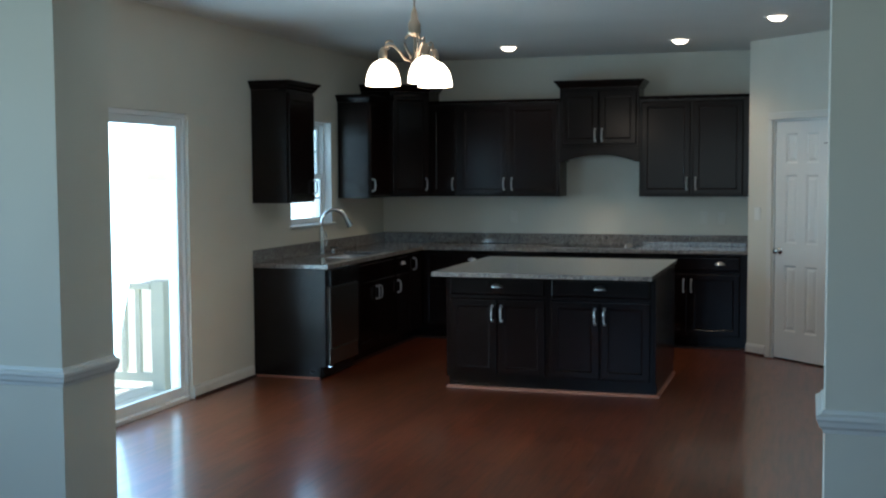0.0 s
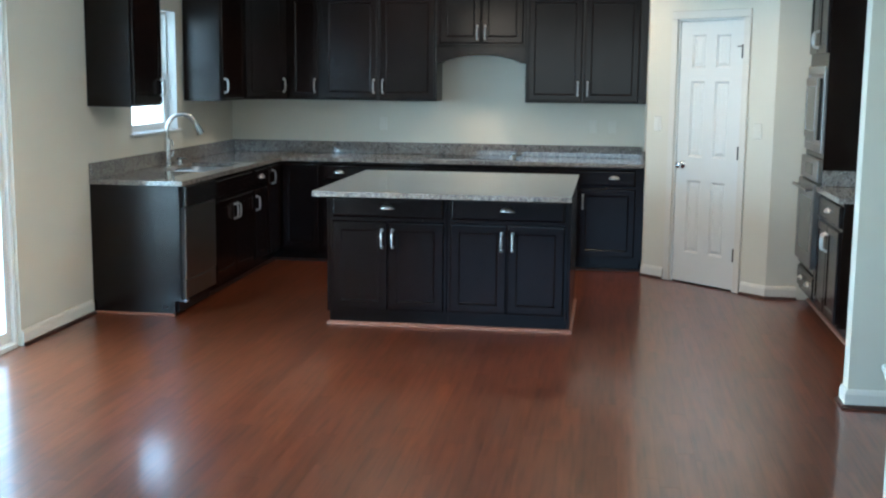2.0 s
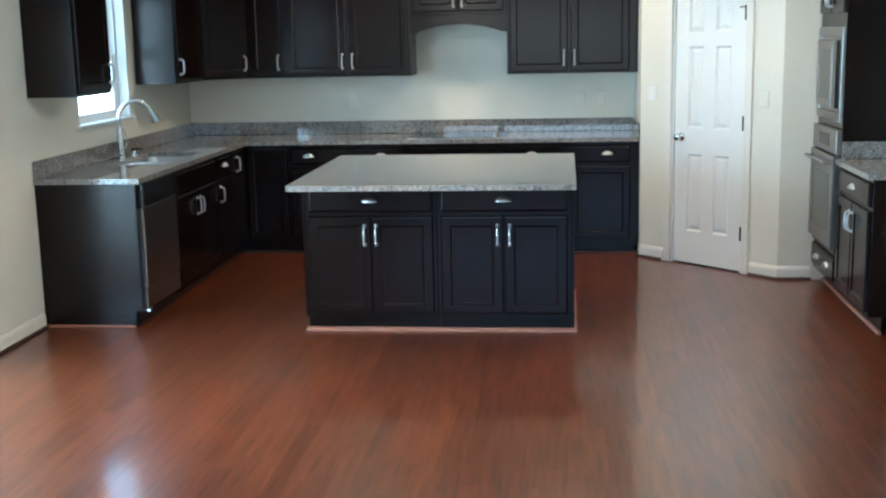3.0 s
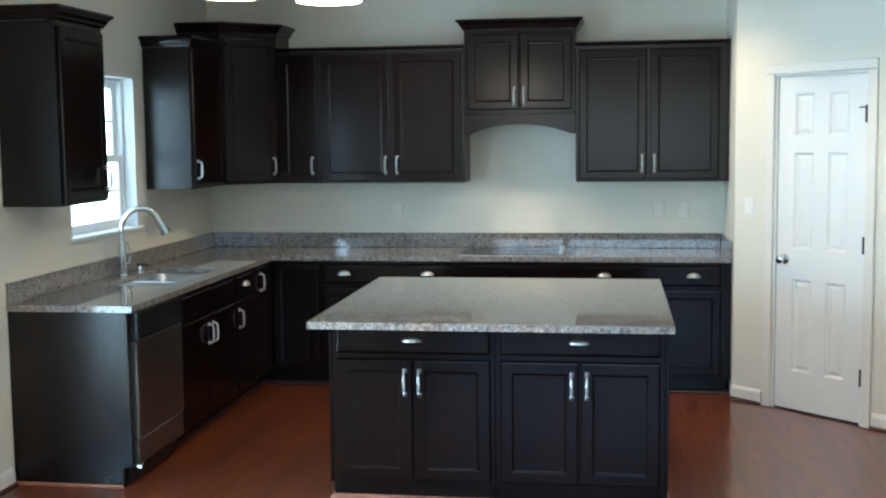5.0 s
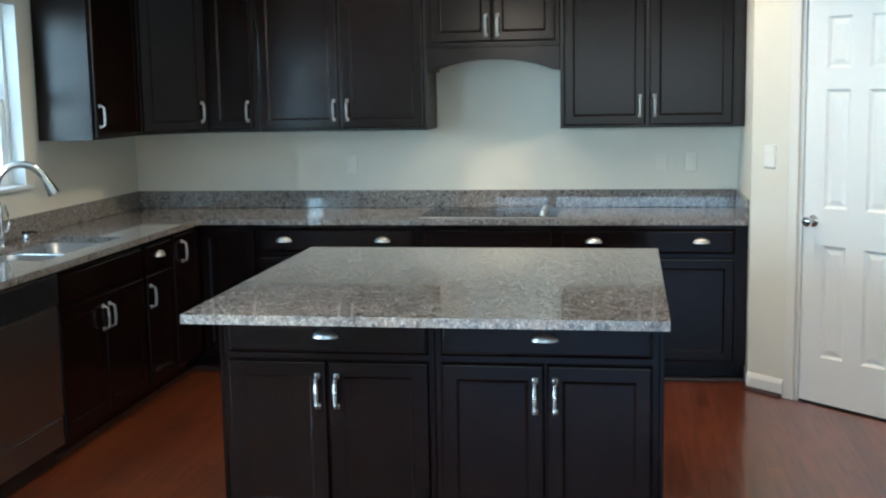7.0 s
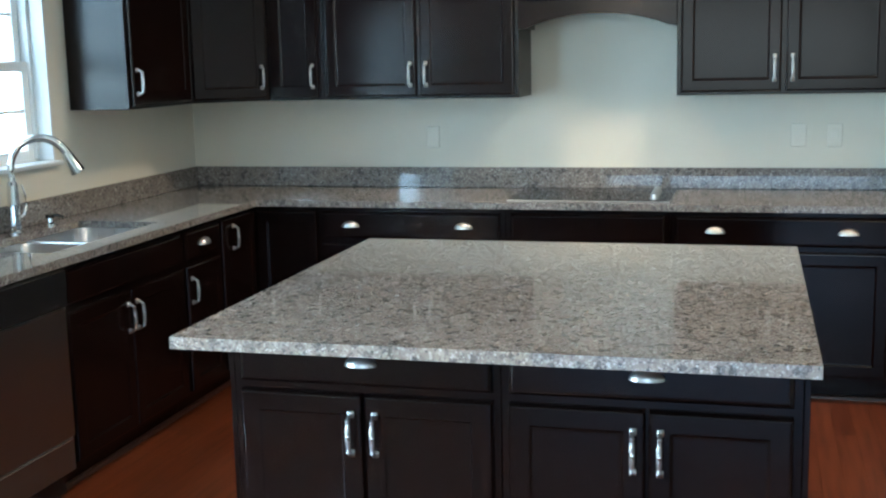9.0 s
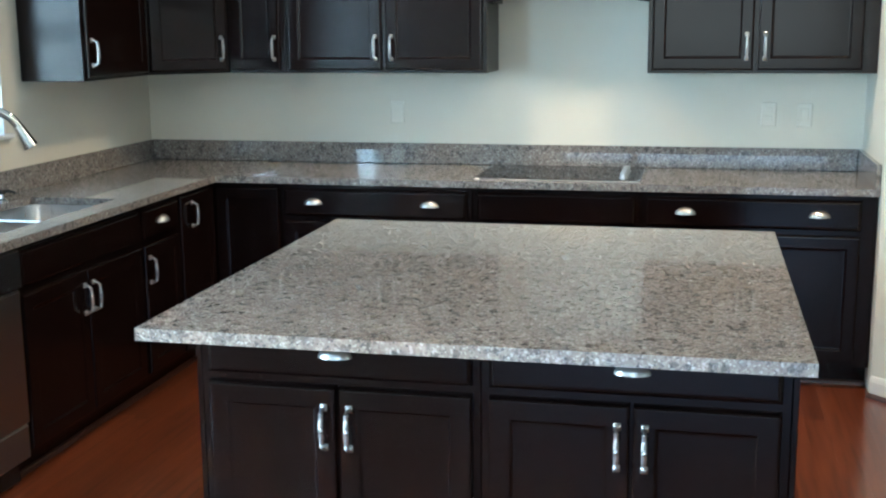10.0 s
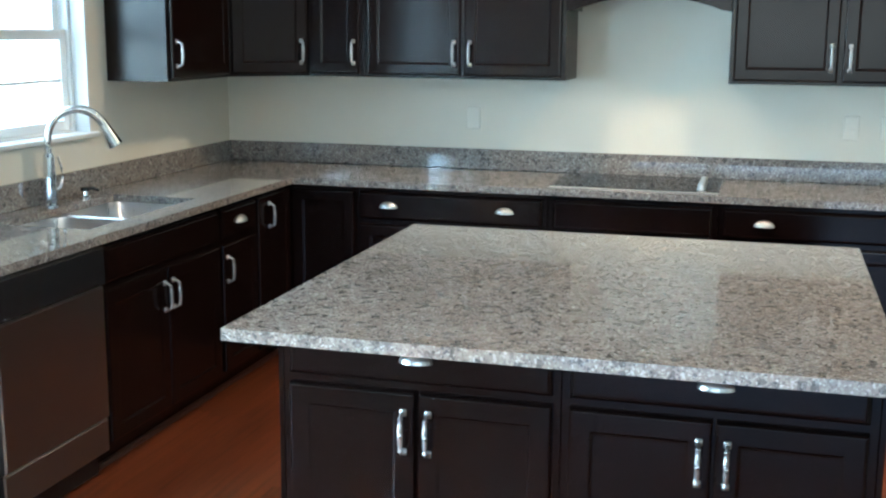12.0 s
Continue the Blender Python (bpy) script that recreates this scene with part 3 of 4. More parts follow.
part("shoe_moulding", boxes((0.002, 0.570, -2.980, -2.966, 0.0, 0.018), bevel=0.005), SHOE, end, "red-brown shoe moulding")

dw = thing("dishwasher", "built-in stainless dishwasher with black control panel", "dishwasher", m=pose(0.61, -2.918, 0, 0, 0, 90))
W = 0.604
part("body", boxes((0.004, W - 0.004, 0.0, 0.56, 0.09, BODY_TOP - 0.003)), BLACK, dw)
part("control_panel", rings_panel(bmesh.new(), 0.004, W - 0.004, 0.722, BODY_TOP - 0.008, [(0.0, -0.030), (0.006, -0.038)], 0.0), BLACK, dw, "glossy black control panel")
part("door", rings_panel(bmesh.new(), 0.004, W - 0.004, 0.235, 0.716, [(0.0, -0.022), (0.006, -0.028)], 0.0), STEEL, dw, "brushed steel door")
part("lower_panel", rings_panel(bmesh.new(), 0.004, W - 0.004, 0.105, 0.229, [(0.0, -0.016), (0.006, -0.022)], 0.0), STEEL, dw, "brushed steel lower panel")
part("toe_panel", boxes((0.004, W - 0.004, 0.03, 0.045, 0.012, 0.10)), BLACK, dw)
part("latch", boxes((0.515, 0.545, -0.041, -0.037, 0.735, 0.742), bevel=0.001), CHROME, dw)
part("bracket", boxes((0.008, 0.040, -0.030, -0.004, 0.085, 0.105), bevel=0.003), CHROME, dw, "bright metal corner bracket")

# shoe moulding along the toe kicks, its dark colour standing in for recess shade
for path in ([(0.535, -2.31), (0.535, -0.535), (3.688, -0.535)],):
    tagged(structure("trim", sweep(path, [(0.0, 0.0), (0.018, 0.0), (0.016, 0.010), (0.010, 0.017), (0.0, 0.018)]), DARKSHOE, "shoe moulding coloured dark for the shade under the cabinets"), category="moulding")

# island: two cabinets, back panel and sides
IX, IY = 1.648, -3.058
for k in range(2):
    base_cabinet(0.758, pose(IX + 0.758 * k, IY, 0), "dark espresso island cabinet with drawer and two doors", group="island cabinets", depth=0.60)
for k in range(2):
    t = thing("island_back_cabinet", "plain dark espresso rear half of the island", "cabinet", "island cabinets", pose(IX + 0.758 * k, IY + 0.602, 0))
    part("body", boxes((0.0005, 0.7575, 0.0, 0.60, TOE, BODY_TOP), bevel=0.0015), CAB, t)
    part("toe_kick", boxes((0.001, 0.757, 0.0, 0.525, 0.0, TOE)), CAB, t)
for x0, x1 in ((IX - 0.016, IX - 0.001), (IX + 1.517, IX + 1.532)):
    t = thing("island_side_panel", "plain dark espresso side panel of the island", "cabinet panel", "island panels")
    part("panel", boxes((x0, x1, IY + 0.002, IY + 1.20, TOE, BODY_TOP), bevel=0.001), CAB, t)
    part("toe_panel", boxes((x0, x1, IY + 0.077, IY + 1.125, 0.0, TOE - 0.0005)), CAB, t)
ix0, ix1, iy0, iy1 = IX - 0.016, IX + 1.532, IY + 0.075, IY + 1.127
tagged(structure("trim", sweep([(ix0, iy1), (ix0, iy0), (ix1, iy0), (ix1, iy1)], [(0.0, 0.0), (0.018, 0.0), (0.017, 0.012), (0.010, 0.020), (0.0, 0.022)]), SHOE, "red-brown shoe moulding round the island"), category="moulding")


def worktop(name, label, us, vs, holes, z1, thick=0.031):
    bm = slab(us, vs, holes, z1 - thick, z1, FLAT)
    es = [e for e in bm.edges if len(e.link_faces) == 2 and abs(e.verts[0].co.z - e.verts[1].co.z) < 1e-6 and e.calc_face_angle(0) > 1.0]
    bmesh.ops.recalc_face_normals(bm, faces=bm.faces[:])
    bmesh.ops.bevel(bm, geom=es, offset=0.006, segments=2, affect="EDGES", profile=0.6)
    t = thing(name, label, "countertop")
    part("slab", bm, GRANITE, t)
    return t


SX0, SX1, SY0, SY1 = 0.135, 0.535, -2.235, -1.42
ctop = worktop("countertop", "speckled grey granite L-shaped countertop with backsplash", [0.001, SX0, SX1, 0.645, 3.688], [-2.975, SY0, SY1, -0.645, -0.001], {(1, 1)} | {(3, j) for j in range(3)}, COUNTER)
part("backsplash", boxes((0.022, 3.667, -0.021, -0.001, COUNTER + 0.0005, COUNTER + 0.106), bevel=0.002), GRANITE, ctop)
part("backsplash", boxes((0.001, 0.021, -2.972, -0.001, COUNTER + 0.0005, COUNTER + 0.106), bevel=0.002), GRANITE, ctop)
part("backsplash", boxes((3.668, 3.688, -0.640, -0.001, COUNTER + 0.0005, COUNTER + 0.106), bevel=0.002), GRANITE, ctop)
worktop("island_countertop", "thick speckled grey granite island countertop, polished", [1.612, 3.188], [-3.350, -1.750], (), COUNTER)


# ---- wall cabinets ----
UZ0, UZ1 = 1.378, 2.285
CROWN = [(0.0, 0.0), (0.010, 0.0), (0.014, 0.012), (0.022, 0.020), (0.030, 0.038), (0.044, 0.050), (0.050, 0.054), (0.050, 0.068), (0.0, 0.068)]
LIP = [(0.0, 0.0), (0.008, 0.0), (0.014, 0.012), (0.018, 0.016), (0.018, 0.026), (0.0, 0.026)]


def crown(parent, path, z, profile=CROWN):
    return part("crown", sweep(path, [(o, u + z) for o, u in profile]), CAB, parent)


def wall_cabinet(w, m, label, doors=2, hinge="r", z0=UZ0, z1=UZ1, depth=0.328, x1=None, crown_path=None, profile=LIP):
    t = thing("wall_cabinet", label, "cabinet", "wall cabinets", m)
    part("body", boxes((0.0005, w - 0.0005, 0.0, depth, z0, z1), bevel=0.0015), CABSIDE, t)
    a, b = 0.020, (w if x1 is None else x1) - 0.020
    pz = z0 + 0.122
    if doors == 2:
        c = (a + b) / 2
        cab_door(t, a, c - 0.010, z0 + 0.014, z1 - 0.025, "r", pz)
        cab_door(t, c + 0.010, b, z0 + 0.014, z1 - 0.025, "l", pz)
    else:
        cab_door(t, a, b, z0 + 0.014, z1 - 0.025, hinge, pz)
    crown(t, crown_path or [(0.0, 0.0), (w, 0.0)], z1 + 0.0005, profile)
    return t


UN = lambda x: pose(x, -0.33, 0)
UW = lambda y: pose(0.305, y, 0, 0, 0, 90)
wall_cabinet(0.298, UN(0.612), "narrow dark espresso wall cabinet with one door", doors=1)
wall_cabinet(1.013, UN(0.911), "wide dark espresso wall cabinet with two doors")
wall_cabinet(1.010, UN(2.678), "wide dark espresso wall cabinet beside the pantry wall", x1=0.964)
wall_cabinet(0.598, UW(-1.210), "dark espresso wall cabinet beside the sink window", doors=1, hinge="l", crown_path=[(0.0, 0.303), (0.0, 0.0), (0.598, 0.0)], depth=0.303, z1=2.268, profile=CROWN)
wall_cabinet(0.515, UW(-2.962), "dark espresso wall cabinet over the end of the counter", doors=1, hinge="r", crown_path=[(0.0, 0.303), (0.0, 0.0), (0.515, 0.0), (0.515, 0.303)], depth=0.303, z1=2.268, profile=CROWN)

diag = thing("wall_cabinet", "tall dark espresso corner wall cabinet with crown moulding", "cabinet", "wall cabinets")
DT = 2.405
pent = [(0.002, -0.002), (0.611, -0.002), (0.611, -0.329), (0.306, -0.611), (0.002, -0.611)]
part("body", prism(pent, UZ0 + 0.001, DT), CAB, diag)
d = part("door", rings_panel(bmesh.new(), 0.014, 0.401, UZ0 + 0.014, DT - 0.03, FRONT, -0.0005), CAB, diag)
d.matrix_local = pose(0.306, -0.611, 0, 0, 0, math.degrees(math.atan2(0.282, 0.305)))
arch_pull(d, 0.369, UZ0 + 0.122)
crown(diag, [(0.002, -0.611), (0.306, -0.611), (0.611, -0.329), (0.611, -0.002)], DT + 0.0005)

hood = thing("hood_cabinet", "dark espresso cabinet with arched valance over the cooktop", "cabinet", "wall cabinets", pose(1.926, -0.345, 0))
HW = 0.750
part("body", boxes((0.0, HW, 0.0, 0.343, 1.845, 2.405), bevel=0.0015), CAB, hood)
for x0, x1, sd in ((0.022, HW / 2 - 0.003, "r"), (HW / 2 + 0.003, HW - 0.022, "l")):
    cab_door(hood, x0, x1, 1.868, 2.375, sd, 1.958)
crown(hood, [(0.0, 0.343), (0.0, 0.0), (HW, 0.0), (HW, 0.343)], 2.4055)
bm = bmesh.new()
N = 20
rows = []
for k in range(N + 1):
    x = HW * k / N
    s = min(1.0, max(0.0, (abs(x - HW / 2) / (HW / 2) - 0.0) / 0.92))
    zb = 1.770 - 0.065 * (s ** 2.2 if s < 1 else 1)
    rows.append([bm.verts.new((x, y, z)) for y, z in ((0.0, 1.8445), (0.0, zb), (0.022, zb), (0.022, 1.8445))])
for a, b in zip(rows, rows[1:]):
    for q in range(4):
        bm.faces.new([a[q], b[q], b[(q + 1) % 4], a[(q + 1) % 4]])
bm.faces.new(rows[0]), bm.faces.new(rows[-1][::-1])
part("valance", bm, CAB, hood)
part("ledge", boxes((0.0, HW, -0.010, 0.0, 1.838, 1.852), bevel=0.003), CAB, hood)
for x0, x1 in ((0.0, 0.018), (HW - 0.018, HW)):
    part("side", boxes((x0, x1, 0.023, 0.343, 1.706, 1.8445)), CAB, hood)
part("liner", boxes((0.019, HW - 0.019, 0.024, 0.343, 1.825, 1.8445)), STEEL, hood)

# ---- oven tower and right-hand counter ----
tower = thing("oven_cabinet", "tall dark espresso oven cabinet", "cabinet", m=EAST(-1.560))
TW = 0.690
part("body", boxes((0.0, TW, 0.0, 0.61, TOE, 2.405), bevel=0.0015), CAB, tower)
part("toe_kick", boxes((0.001, TW - 0.001, 0.075, 0.09, 0.0, TOE)), CAB, tower)
for x0, x1, sd in ((0.022, TW / 2 - 0.004, "r"), (TW / 2 + 0.004, TW - 0.022, "l")):
    cab_door(tower, x0, x1, 1.775, 2.375, sd, 1.87)
cab_drawer(tower, 0.022, TW - 0.022, 0.125, 0.275, (0.20, TW - 0.20))
crown(tower, [(0.0, 0.0), (TW, 0.0), (TW, 0.61)], 2.4055)

mw = thing("microwave", "built-in stainless microwave with trim frame in the tall cabinet", "microwave", m=EAST(-1.560) @ pose(0, 0, 1.115))
part("trim_frame", rings_panel(bmesh.new(), 0.018, TW - 0.018, 0.0, 0.575, [(0.0, -0.012), (0.006, -0.018), (0.055, -0.018), (0.060, -0.012)], -0.0005), STEEL, mw)
part("door", rings_panel(bmesh.new(), 0.085, TW - 0.185, 0.085, 0.495, [(0.0, -0.034), (0.004, -0.038), (0.045, -0.038), (0.050, -0.034)], -0.012), STEEL, mw)
part("window", rings_panel(bmesh.new(), 0.140, TW - 0.240, 0.140, 0.440, [(0.0, -0.0352), (0.002, -0.036)], -0.0342), OVENGLASS, mw)
part("control_panel", rings_panel(bmesh.new(), TW - 0.178, TW - 0.085, 0.085, 0.495, [(0.0, -0.034), (0.004, -0.036)], -0.012), BLACK, mw)

ov = thing("wall_oven", "built-in stainless wall oven in the tall cabinet", "oven", m=EAST(-1.560) @ pose(0, 0, 0.300))
part("control_panel", rings_panel(bmesh.new(), 0.018, TW - 0.018, 0.620, 0.770, [(0.0, -0.026), (0.006, -0.032)], -0.0005), STEEL, ov)
part("display", rings_panel(bmesh.new(), 0.20, TW - 0.20, 0.655, 0.735, [(0.0, -0.033), (0.002, -0.034)], -0.0322), BLACKGLASS, ov)
part("door", rings_panel(bmesh.new(), 0.018, TW - 0.018, 0.035, 0.610, [(0.0, -0.038), (0.008, -0.044), (0.09, -0.044), (0.095, -0.041)], -0.0005), STEEL, ov)
part("window", rings_panel(bmesh.new(), 0.12, TW - 0.12, 0.13, 0.50, [(0.0, -0.042), (0.002, -0.043)], -0.0412), OVENGLASS, ov)
hb = tube([(0.07, -0.085, 0.565), (TW - 0.07, -0.085, 0.565)], 0.011, 12)
for x in (0.10, TW - 0.10):
    tube([(x, -0.085, 0.565), (x, -0.040, 0.565)], 0.008, 8, hb)
smooth(part("handle", hb, STEEL, ov, "round steel bar handle"), 50)
part("vent_panel", rings_panel(bmesh.new(), 0.018, TW - 0.018, 0.0, 0.030, [(0.0, -0.014), (0.003, -0.016)], -0.0005), BLACK, ov)

base_cabinet(0.765, EAST(-2.252), "dark espresso base cabinet beside the oven cabinet", group="base cabinets", depth=0.615)
tagged(structure("trim", sweep([(4.875, -1.56), (4.875, -3.02)], [(0.0, 0.0), (0.018, 0.0), (0.016, 0.010), (0.010, 0.017), (0.0, 0.018)]), SHOE, "red-brown shoe moulding under the cabinets"), category="moulding")
rtop = worktop("side_countertop", "short speckled grey granite countertop beside the oven cabinet", [4.765, 5.418], [-3.035, -2.253], (), COUNTER)
part("backsplash", boxes((4.80, 5.398, -2.273, -2.253, COUNTER + 0.0005, COUNTER + 0.106), bevel=0.002), GRANITE, rtop)
part("backsplash", boxes((5.399, 5.418, -3.03, -2.253, COUNTER + 0.0005, COUNTER + 0.106), bevel=0.002), GRANITE, rtop)

# ---- cooktop, sink, faucet ----
cook = thing("cooktop", "black glass electric cooktop set in the granite", "cooktop", m=pose(1.905, -0.575, COUNTER))
part("glass_top", boxes((0.0, 0.765, 0.0, 0.515, 0.0005, 0.008), bevel=0.003), BLACKGLASS, cook)
part("front_trim", boxes((0.0, 0.765, -0.006, -0.0005, 0.0005, 0.0055), bevel=0.001), STEEL, cook, "thin steel front trim")
for x, y, r in ((0.17, 0.15, 0.10), (0.17, 0.38, 0.075), (0.46, 0.15, 0.075), (0.46, 0.38, 0.10)):
    o = part("burner_ring", lathe([(r - 0.002, 0.0), (r - 0.002, 0.0006), (r, 0.0006), (r, 0.0)], 36), RINGGREY, cook, "printed grey burner ring")
    o.location = (x, y, 0.0081)
for k in range(4):
    o = smooth(part("knob", lathe([(0.0, 0.0), (0.020, 0.0), (0.020, 0.004), (0.017, 0.008), (0.016, 0.024), (0.012, 0.027), (0.0, 0.027)], 18), NICKEL, cook, "small bright control knob"), 40)
    o.location = (0.685, 0.075 + 0.085 * k, 0.0081)

sink = thing("sink", "double-bowl stainless undermount sink", "sink", m=pose(0, 0, COUNTER - 0.0325))


def bowl(x0, x1, y0, y1, depth, name):
    bm = bmesh.new()
    r = 0.07
    loops = []
    for inset, z, rad in ((-0.012, 0.0, r), (0.0, 0.0, r), (0.004, -0.02, r), (0.012, -depth + 0.04, r), (0.03, -depth + 0.008, r * 0.9), (0.07, -depth, r * 0.6)):
        pts = []
        for cx, cy, a0 in ((x1 - inset - rad, y1 - inset - rad, 0), (x0 + inset + rad, y1 - inset - rad, 90), (x0 + inset + rad, y0 + inset + rad, 180), (x1 - inset - rad, y0 + inset + rad, 270)):
            for s in range(6):
                a = radians(a0 + 18 * s)
                pts.append(bm.verts.new((cx + rad * math.cos(a), cy + rad * math.sin(a), z)))
        loops.append(pts)
    for a, b in zip(loops, loops[1:]):
        for k in range(len(a)):
            q = (k + 1) % len(a)
            bm.faces.new([a[k], a[q], b[q], b[k]])
    bm.faces.new(loops[-1])
    o = smooth(part(name, bm, SINKSTEEL, sink), 50)
    dr = lathe([(0.0, 0.002), (0.030, 0.002), (0.042, 0.0045), (0.045, 0.0)], 20, at=((x0 + x1) / 2, (y0 + y1) / 2, -depth))
    part("drain", dr, CHROME, o)
    return o


bowl(SX0 - 0.004, SX1 + 0.004, SY0 - 0.004, -1.842, 0.20, "bowl")
bowl(SX0 - 0.004, SX1 + 0.004, -1.818, SY1 + 0.004, 0.18, "bowl")

smooth(part("divider", tube([(SX0 + 0.02, -1.830, -0.006), (SX1 - 0.02, -1.830, -0.006)], 0.0115, 12), SINKSTEEL, sink, "rounded steel ridge between the bowls"), 50)

FX, FY = 0.085, -1.80
fa = thing("faucet", "tall chrome gooseneck kitchen faucet with side lever", "faucet", m=pose(FX, FY, COUNTER))
part("base", lathe([(0.0, 0.0), (0.030, 0.0), (0.030, 0.006), (0.024, 0.014), (0.0255, 0.03), (0.0245, 0.12), (0.0225, 0.20), (0.0175, 0.215), (0.0, 0.216)], 20), CHROME, fa)
tip = Vector((0.287 - FX, -1.628 - FY))
way = tip.normalized()
pts = [(0, 0, 0.21), (0, 0, 0.235), (0, 0, 0.262)]
R = 0.118
for k in range(1, 13):
    a = radians(150) * k / 12
    s = R - R * math.cos(a)
    pts.append((way.x * s, way.y * s, 0.262 + R * 1.08 * math.sin(a)))
smooth(part("spout", tube(pts, [0.0140 + 0.0065 * max(0.0, (k - 6) / 8) for k in range(len(pts))], 14), CHROME, fa), 60)
e = Vector(pts[-1])
dn = Vector((way.x * 0.46, way.y * 0.46, -0.888))
smooth(part("spray_head", tube([e, e + dn * 0.012, e + dn * 0.05, e + dn * 0.096, e + dn * 0.099], [0.0207, 0.0225, 0.0265, 0.0320, 0.027], 14), CHROME, fa, "flared chrome spray head"), 60)
lev = tube([(0.012, 0.014, 0.065), (0.026, 0.030, 0.075), (0.032, 0.040, 0.11), (0.030, 0.040, 0.155), (0.022, 0.030, 0.20)], [0.009, 0.008, 0.006, 0.006, 0.004], 10)
smooth(part("lever", lev, CHROME, fa, "curved chrome side lever"), 60)

sd = thing("soap_dispenser", "low chrome soap dispenser with dark cap beside the faucet", "soap dispenser", m=pose(0.085, -1.555, COUNTER))
smooth(part("collar", lathe([(0.0, 0.0), (0.026, 0.0), (0.026, 0.006), (0.016, 0.012), (0.014, 0.030), (0.0, 0.030)], 18), CHROME, sd), 50)
cb = lathe([(0.0, 0.030), (0.018, 0.030), (0.020, 0.036), (0.018, 0.046), (0.0, 0.048)], 18)
tube([(0, 0, 0.040), (0.03, 0.012, 0.042), (0.055, 0.020, 0.034)], [0.008, 0.007, 0.005], 8, cb)
smooth(part("cap", cb, BLACK, sd), 50)

# ---- ceiling lamps ----
for x, y in ((1.594, -1.005), (3.122, -1.058), (3.955, -2.351)):
    can = thing("recessed_light", "lit round recessed ceiling light with white trim", "ceiling light", "recessed lights", pose(x, y, H))
    part("trim_ring", lathe([(0.075, -0.0005), (0.098, -0.0005), (0.098, -0.004), (0.081, -0.008), (0.075, -0.004)], 32), TRIM, can)
    smooth(part("bulb_face", lathe([(0.0, -0.036), (0.025, -0.034), (0.046, -0.027), (0.060, -0.015), (0.066, -0.004), (0.066, -0.0005), (0.0, -0.0005)], 28), LENS, can, "lit domed flood bulb"), 60)
    la = bpy.data.lights.new("can_lamp", "SPOT")
    la.energy, la.spot_size, la.spot_blend, la.color, la.shadow_soft_size = 15, radians(140), 0.75, (1.0, 0.73, 0.41), 0.10
    new("can_lamp", la).matrix_world = look((x, y, H - 0.045), (x, y, 0))

CX, CY, CZ = 1.965, -4.72, 2.13
ch = thing("chandelier", "three-light metal chandelier with lit frosted glass bowl shades", "chandelier", m=pose(CX, CY, 0))
part("canopy", lathe([(0.0, H - 0.001), (0.065, H - 0.001), (0.062, H - 0.015), (0.030, H - 0.03), (0.008, H - 0.035), (0.0, H - 0.035)], 24), BRONZE, ch)
part("stem", tube([(0, 0, H - 0.03), (0, 0, CZ + 0.40)], 0.006, 10), BRONZE, ch)
smooth(part("hub", lathe([(0.0, CZ + 0.45), (0.010, CZ + 0.445), (0.018, CZ + 0.42), (0.022, CZ + 0.38), (0.034, CZ + 0.365), (0.038, CZ + 0.355), (0.038, CZ + 0.305), (0.034, CZ + 0.295), (0.018, CZ + 0.28), (0.0, CZ + 0.275)], 20), BRONZE, ch), 50)
part("lower_stem", tube([(0, 0, CZ + 0.28), (0, 0, CZ + 0.13)], 0.0065, 10), BRONZE, ch)
smooth(part("finial", lathe([(0.0, CZ + 0.155), (0.012, CZ + 0.150), (0.022, CZ + 0.128), (0.016, CZ + 0.100), (0.008, CZ + 0.085), (0.009, CZ + 0.075), (0.0, CZ + 0.065)], 18), BRONZE, ch), 50)
GR, SHADE_H = 0.19, 0.150
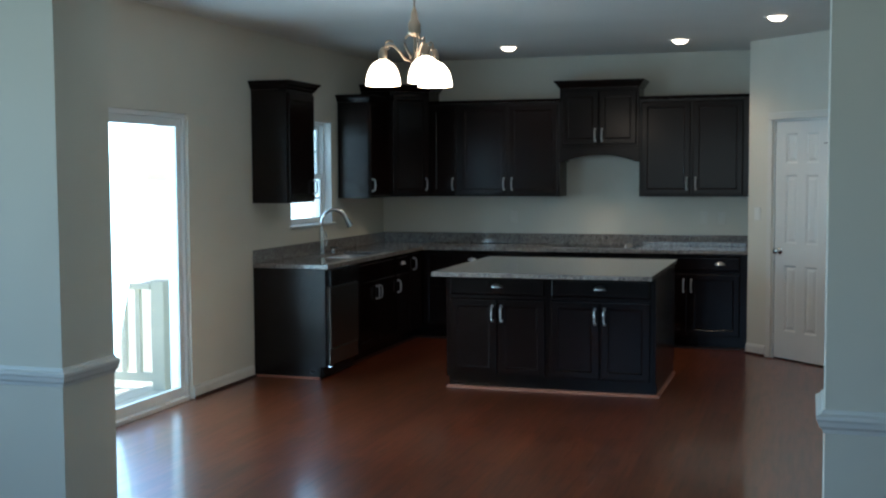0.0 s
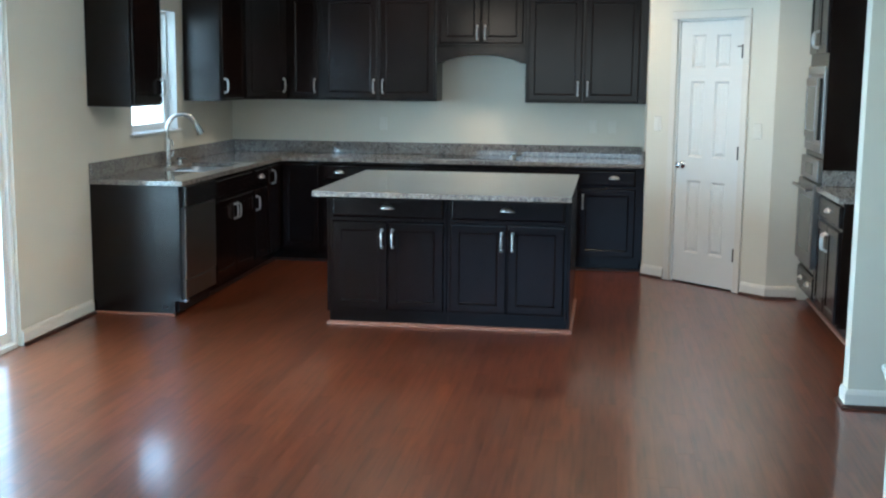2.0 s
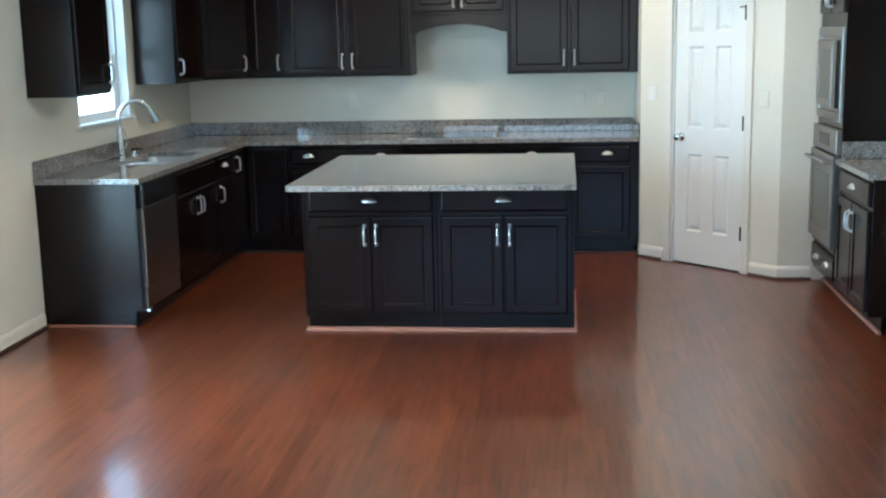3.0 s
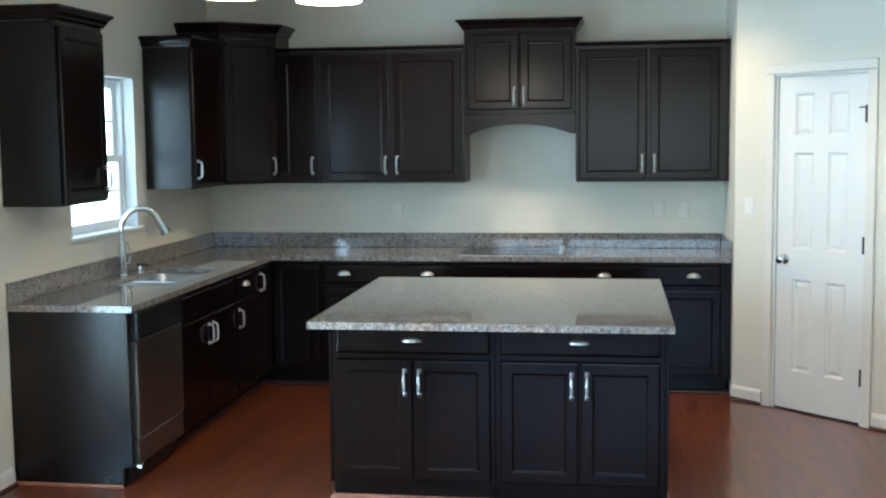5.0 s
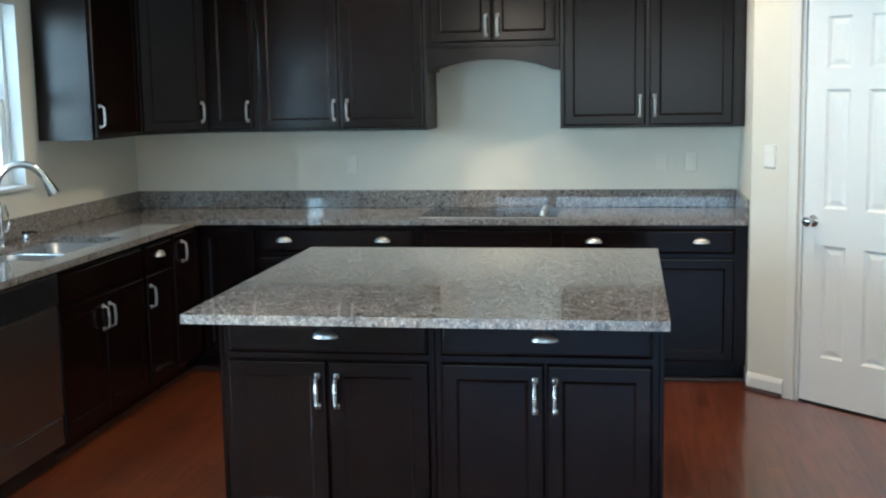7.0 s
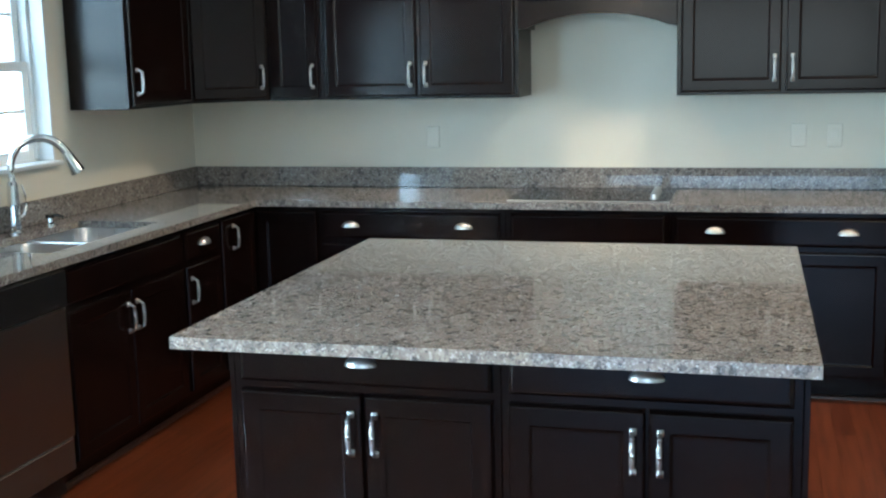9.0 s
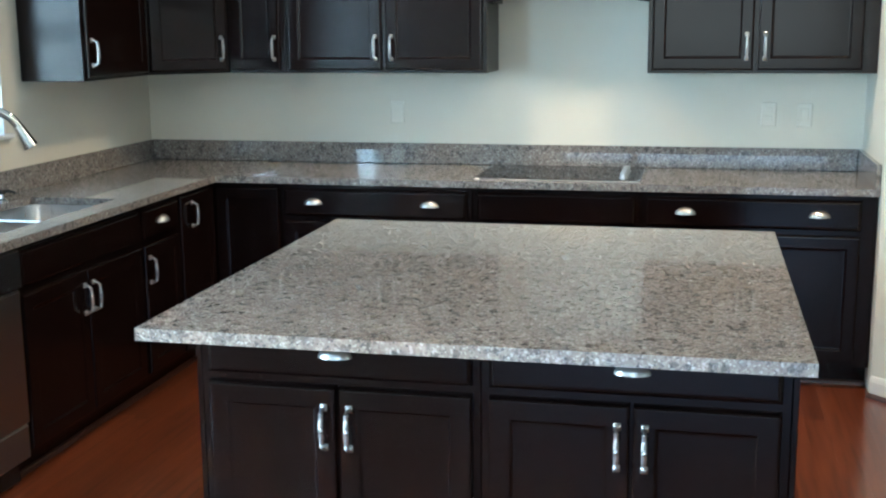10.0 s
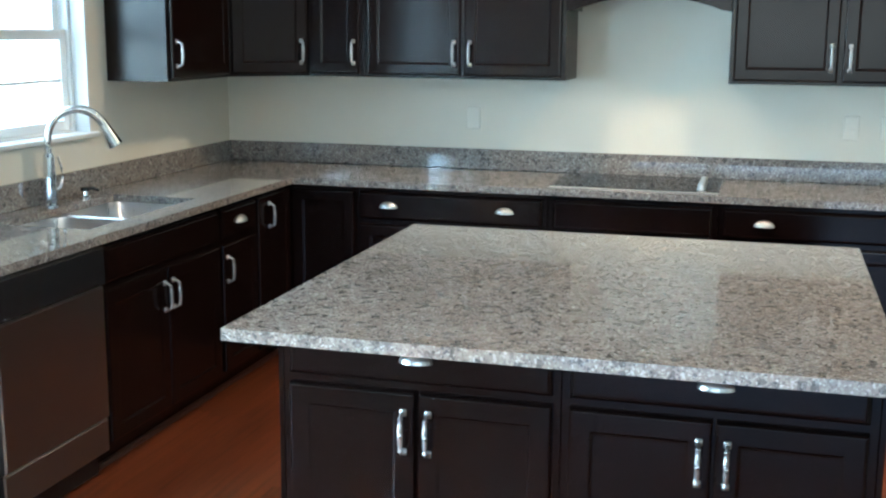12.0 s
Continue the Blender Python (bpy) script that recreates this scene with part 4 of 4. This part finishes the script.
for k in range(3):
    a = radians(188.5 + 120 * k)
    ux, uy = math.cos(a), math.sin(a)
    # from the hub down and inward to the lower stem, then up and over into the socket
    line = [(0.030, 0.300), (0.052, 0.275), (0.060, 0.245), (0.046, 0.205), (0.022, 0.165), (0.030, 0.140), (0.056, 0.150), (0.088, 0.195), (0.122, 0.228), (0.158, 0.236), (GR, 0.215)]
    smooth(part("arm", tube([(ux * r, uy * r, CZ + z) for r, z in line], 0.0068, 8), BRONZE, ch), 60)
    curl = [(0.150 + 0.024 * math.cos(q), 0.238 + 0.024 * math.sin(q)) for q in [radians(-90 + 30 * w) for w in range(9)]]
    smooth(part("scroll", tube([(ux * r, uy * r, CZ + z) for r, z in curl], 0.0048, 8), BRONZE, ch), 60)
    smooth(part("socket", lathe([(0.0, CZ + 0.225), (0.010, CZ + 0.223), (0.022, CZ + 0.205), (0.028, CZ + 0.175), (0.024, CZ + 0.150), (0.0, CZ + 0.150)], 16, at=(ux * GR, uy * GR, 0)), BRONZE, ch), 50)
    prof = [(0.022, CZ + SHADE_H)] + [(0.103 * math.sin(radians(12 + 78 * j / 9)) ** 0.9, CZ + SHADE_H * math.cos(radians(12 + 78 * j / 9))) for j in range(10)]
    prof += [(r - 0.004, z) for r, z in prof[::-1]]
    smooth(part("shade", lathe(prof, 28, at=(ux * GR, uy * GR, 0)), SHADE, ch, "lit frosted glass bowl shade"), 60)
    la = bpy.data.lights.new("bulb", "POINT")
    la.energy, la.color, la.shadow_soft_size = 3.2, (1.0, 0.80, 0.55), 0.035
    new("bulb", la).location = (CX + ux * GR, CY + uy * GR, CZ + 0.05)


# ---- hardwood floor, board by board ----
rng = random.Random(7)
PW = 0.083
near_meshes = {}
joined = bmesh.new()
count = 0


def plank_bm(bm, x0, x1, y0, y1, t=0.012):
    lo = [bm.verts.new(p) for p in ((x0, y0, -t), (x1, y0, -t), (x1, y1, -t), (x0, y1, -t))]
    hi = [bm.verts.new(p) for p in ((x0, y0, 0), (x1, y0, 0), (x1, y1, 0), (x0, y1, 0))]
    for k in range(4):
        bm.faces.new([lo[k], lo[(k + 1) % 4], hi[(k + 1) % 4], hi[k]])
    bm.faces.new(hi)


LENGTHS = (0.6, 0.8, 1.0, 1.2, 1.5, 1.8)
boards = []
x = -0.10
while x < 5.42:
    y = -8.45
    while y < -0.02:
        ln = rng.choice(LENGTHS) if y > -8.4 else rng.uniform(0.25, 1.6)
        y1 = min(y + ln, -0.002)
        if y1 - y > 0.1:
            boards.append((x, y, y1))
        y += ln
    x += PW
x = -0.6
while x < 6.15:
    y = -12.6 - rng.random()
    while y < -7.4:
        ln = rng.choice(LENGTHS) + 0.3
        plank_bm(joined, x, x + PW - 0.0003, max(y, -12.6), min(y + ln, -8.45) - 0.0005)
        y += ln
        if y > -8.5:
            break
    x += PW
for x, y, y1 in boards:
    if 0.25 < x < 4.75 and -7.6 < y and y1 < -2.4 and count < 300:
        key = round(y1 - y, 3)
        if key not in near_meshes:
            bm = bmesh.new()
            plank_bm(bm, 0, PW - 0.0003, 0, y1 - y - 0.0005)
            me = bpy.data.meshes.new("plank")
            bm.to_mesh(me)
            bm.free()
            me.materials.append(PLANK)
            near_meshes[key] = me
        o = new("plank", near_meshes[key])
        o.parent = subfloor
        o.location = (x, y, 0)
        count += 1
    else:
        plank_bm(joined, x, x + PW - 0.0003, y, y1 - 0.0005)
me = bpy.data.meshes.new("planks")
joined.to_mesh(me)
joined.free()
me.materials.append(PLANK_FAR)
o = new("planks", me)
o.parent = subfloor
tagged(o, "red-brown hardwood planks further off", kind="stuff")
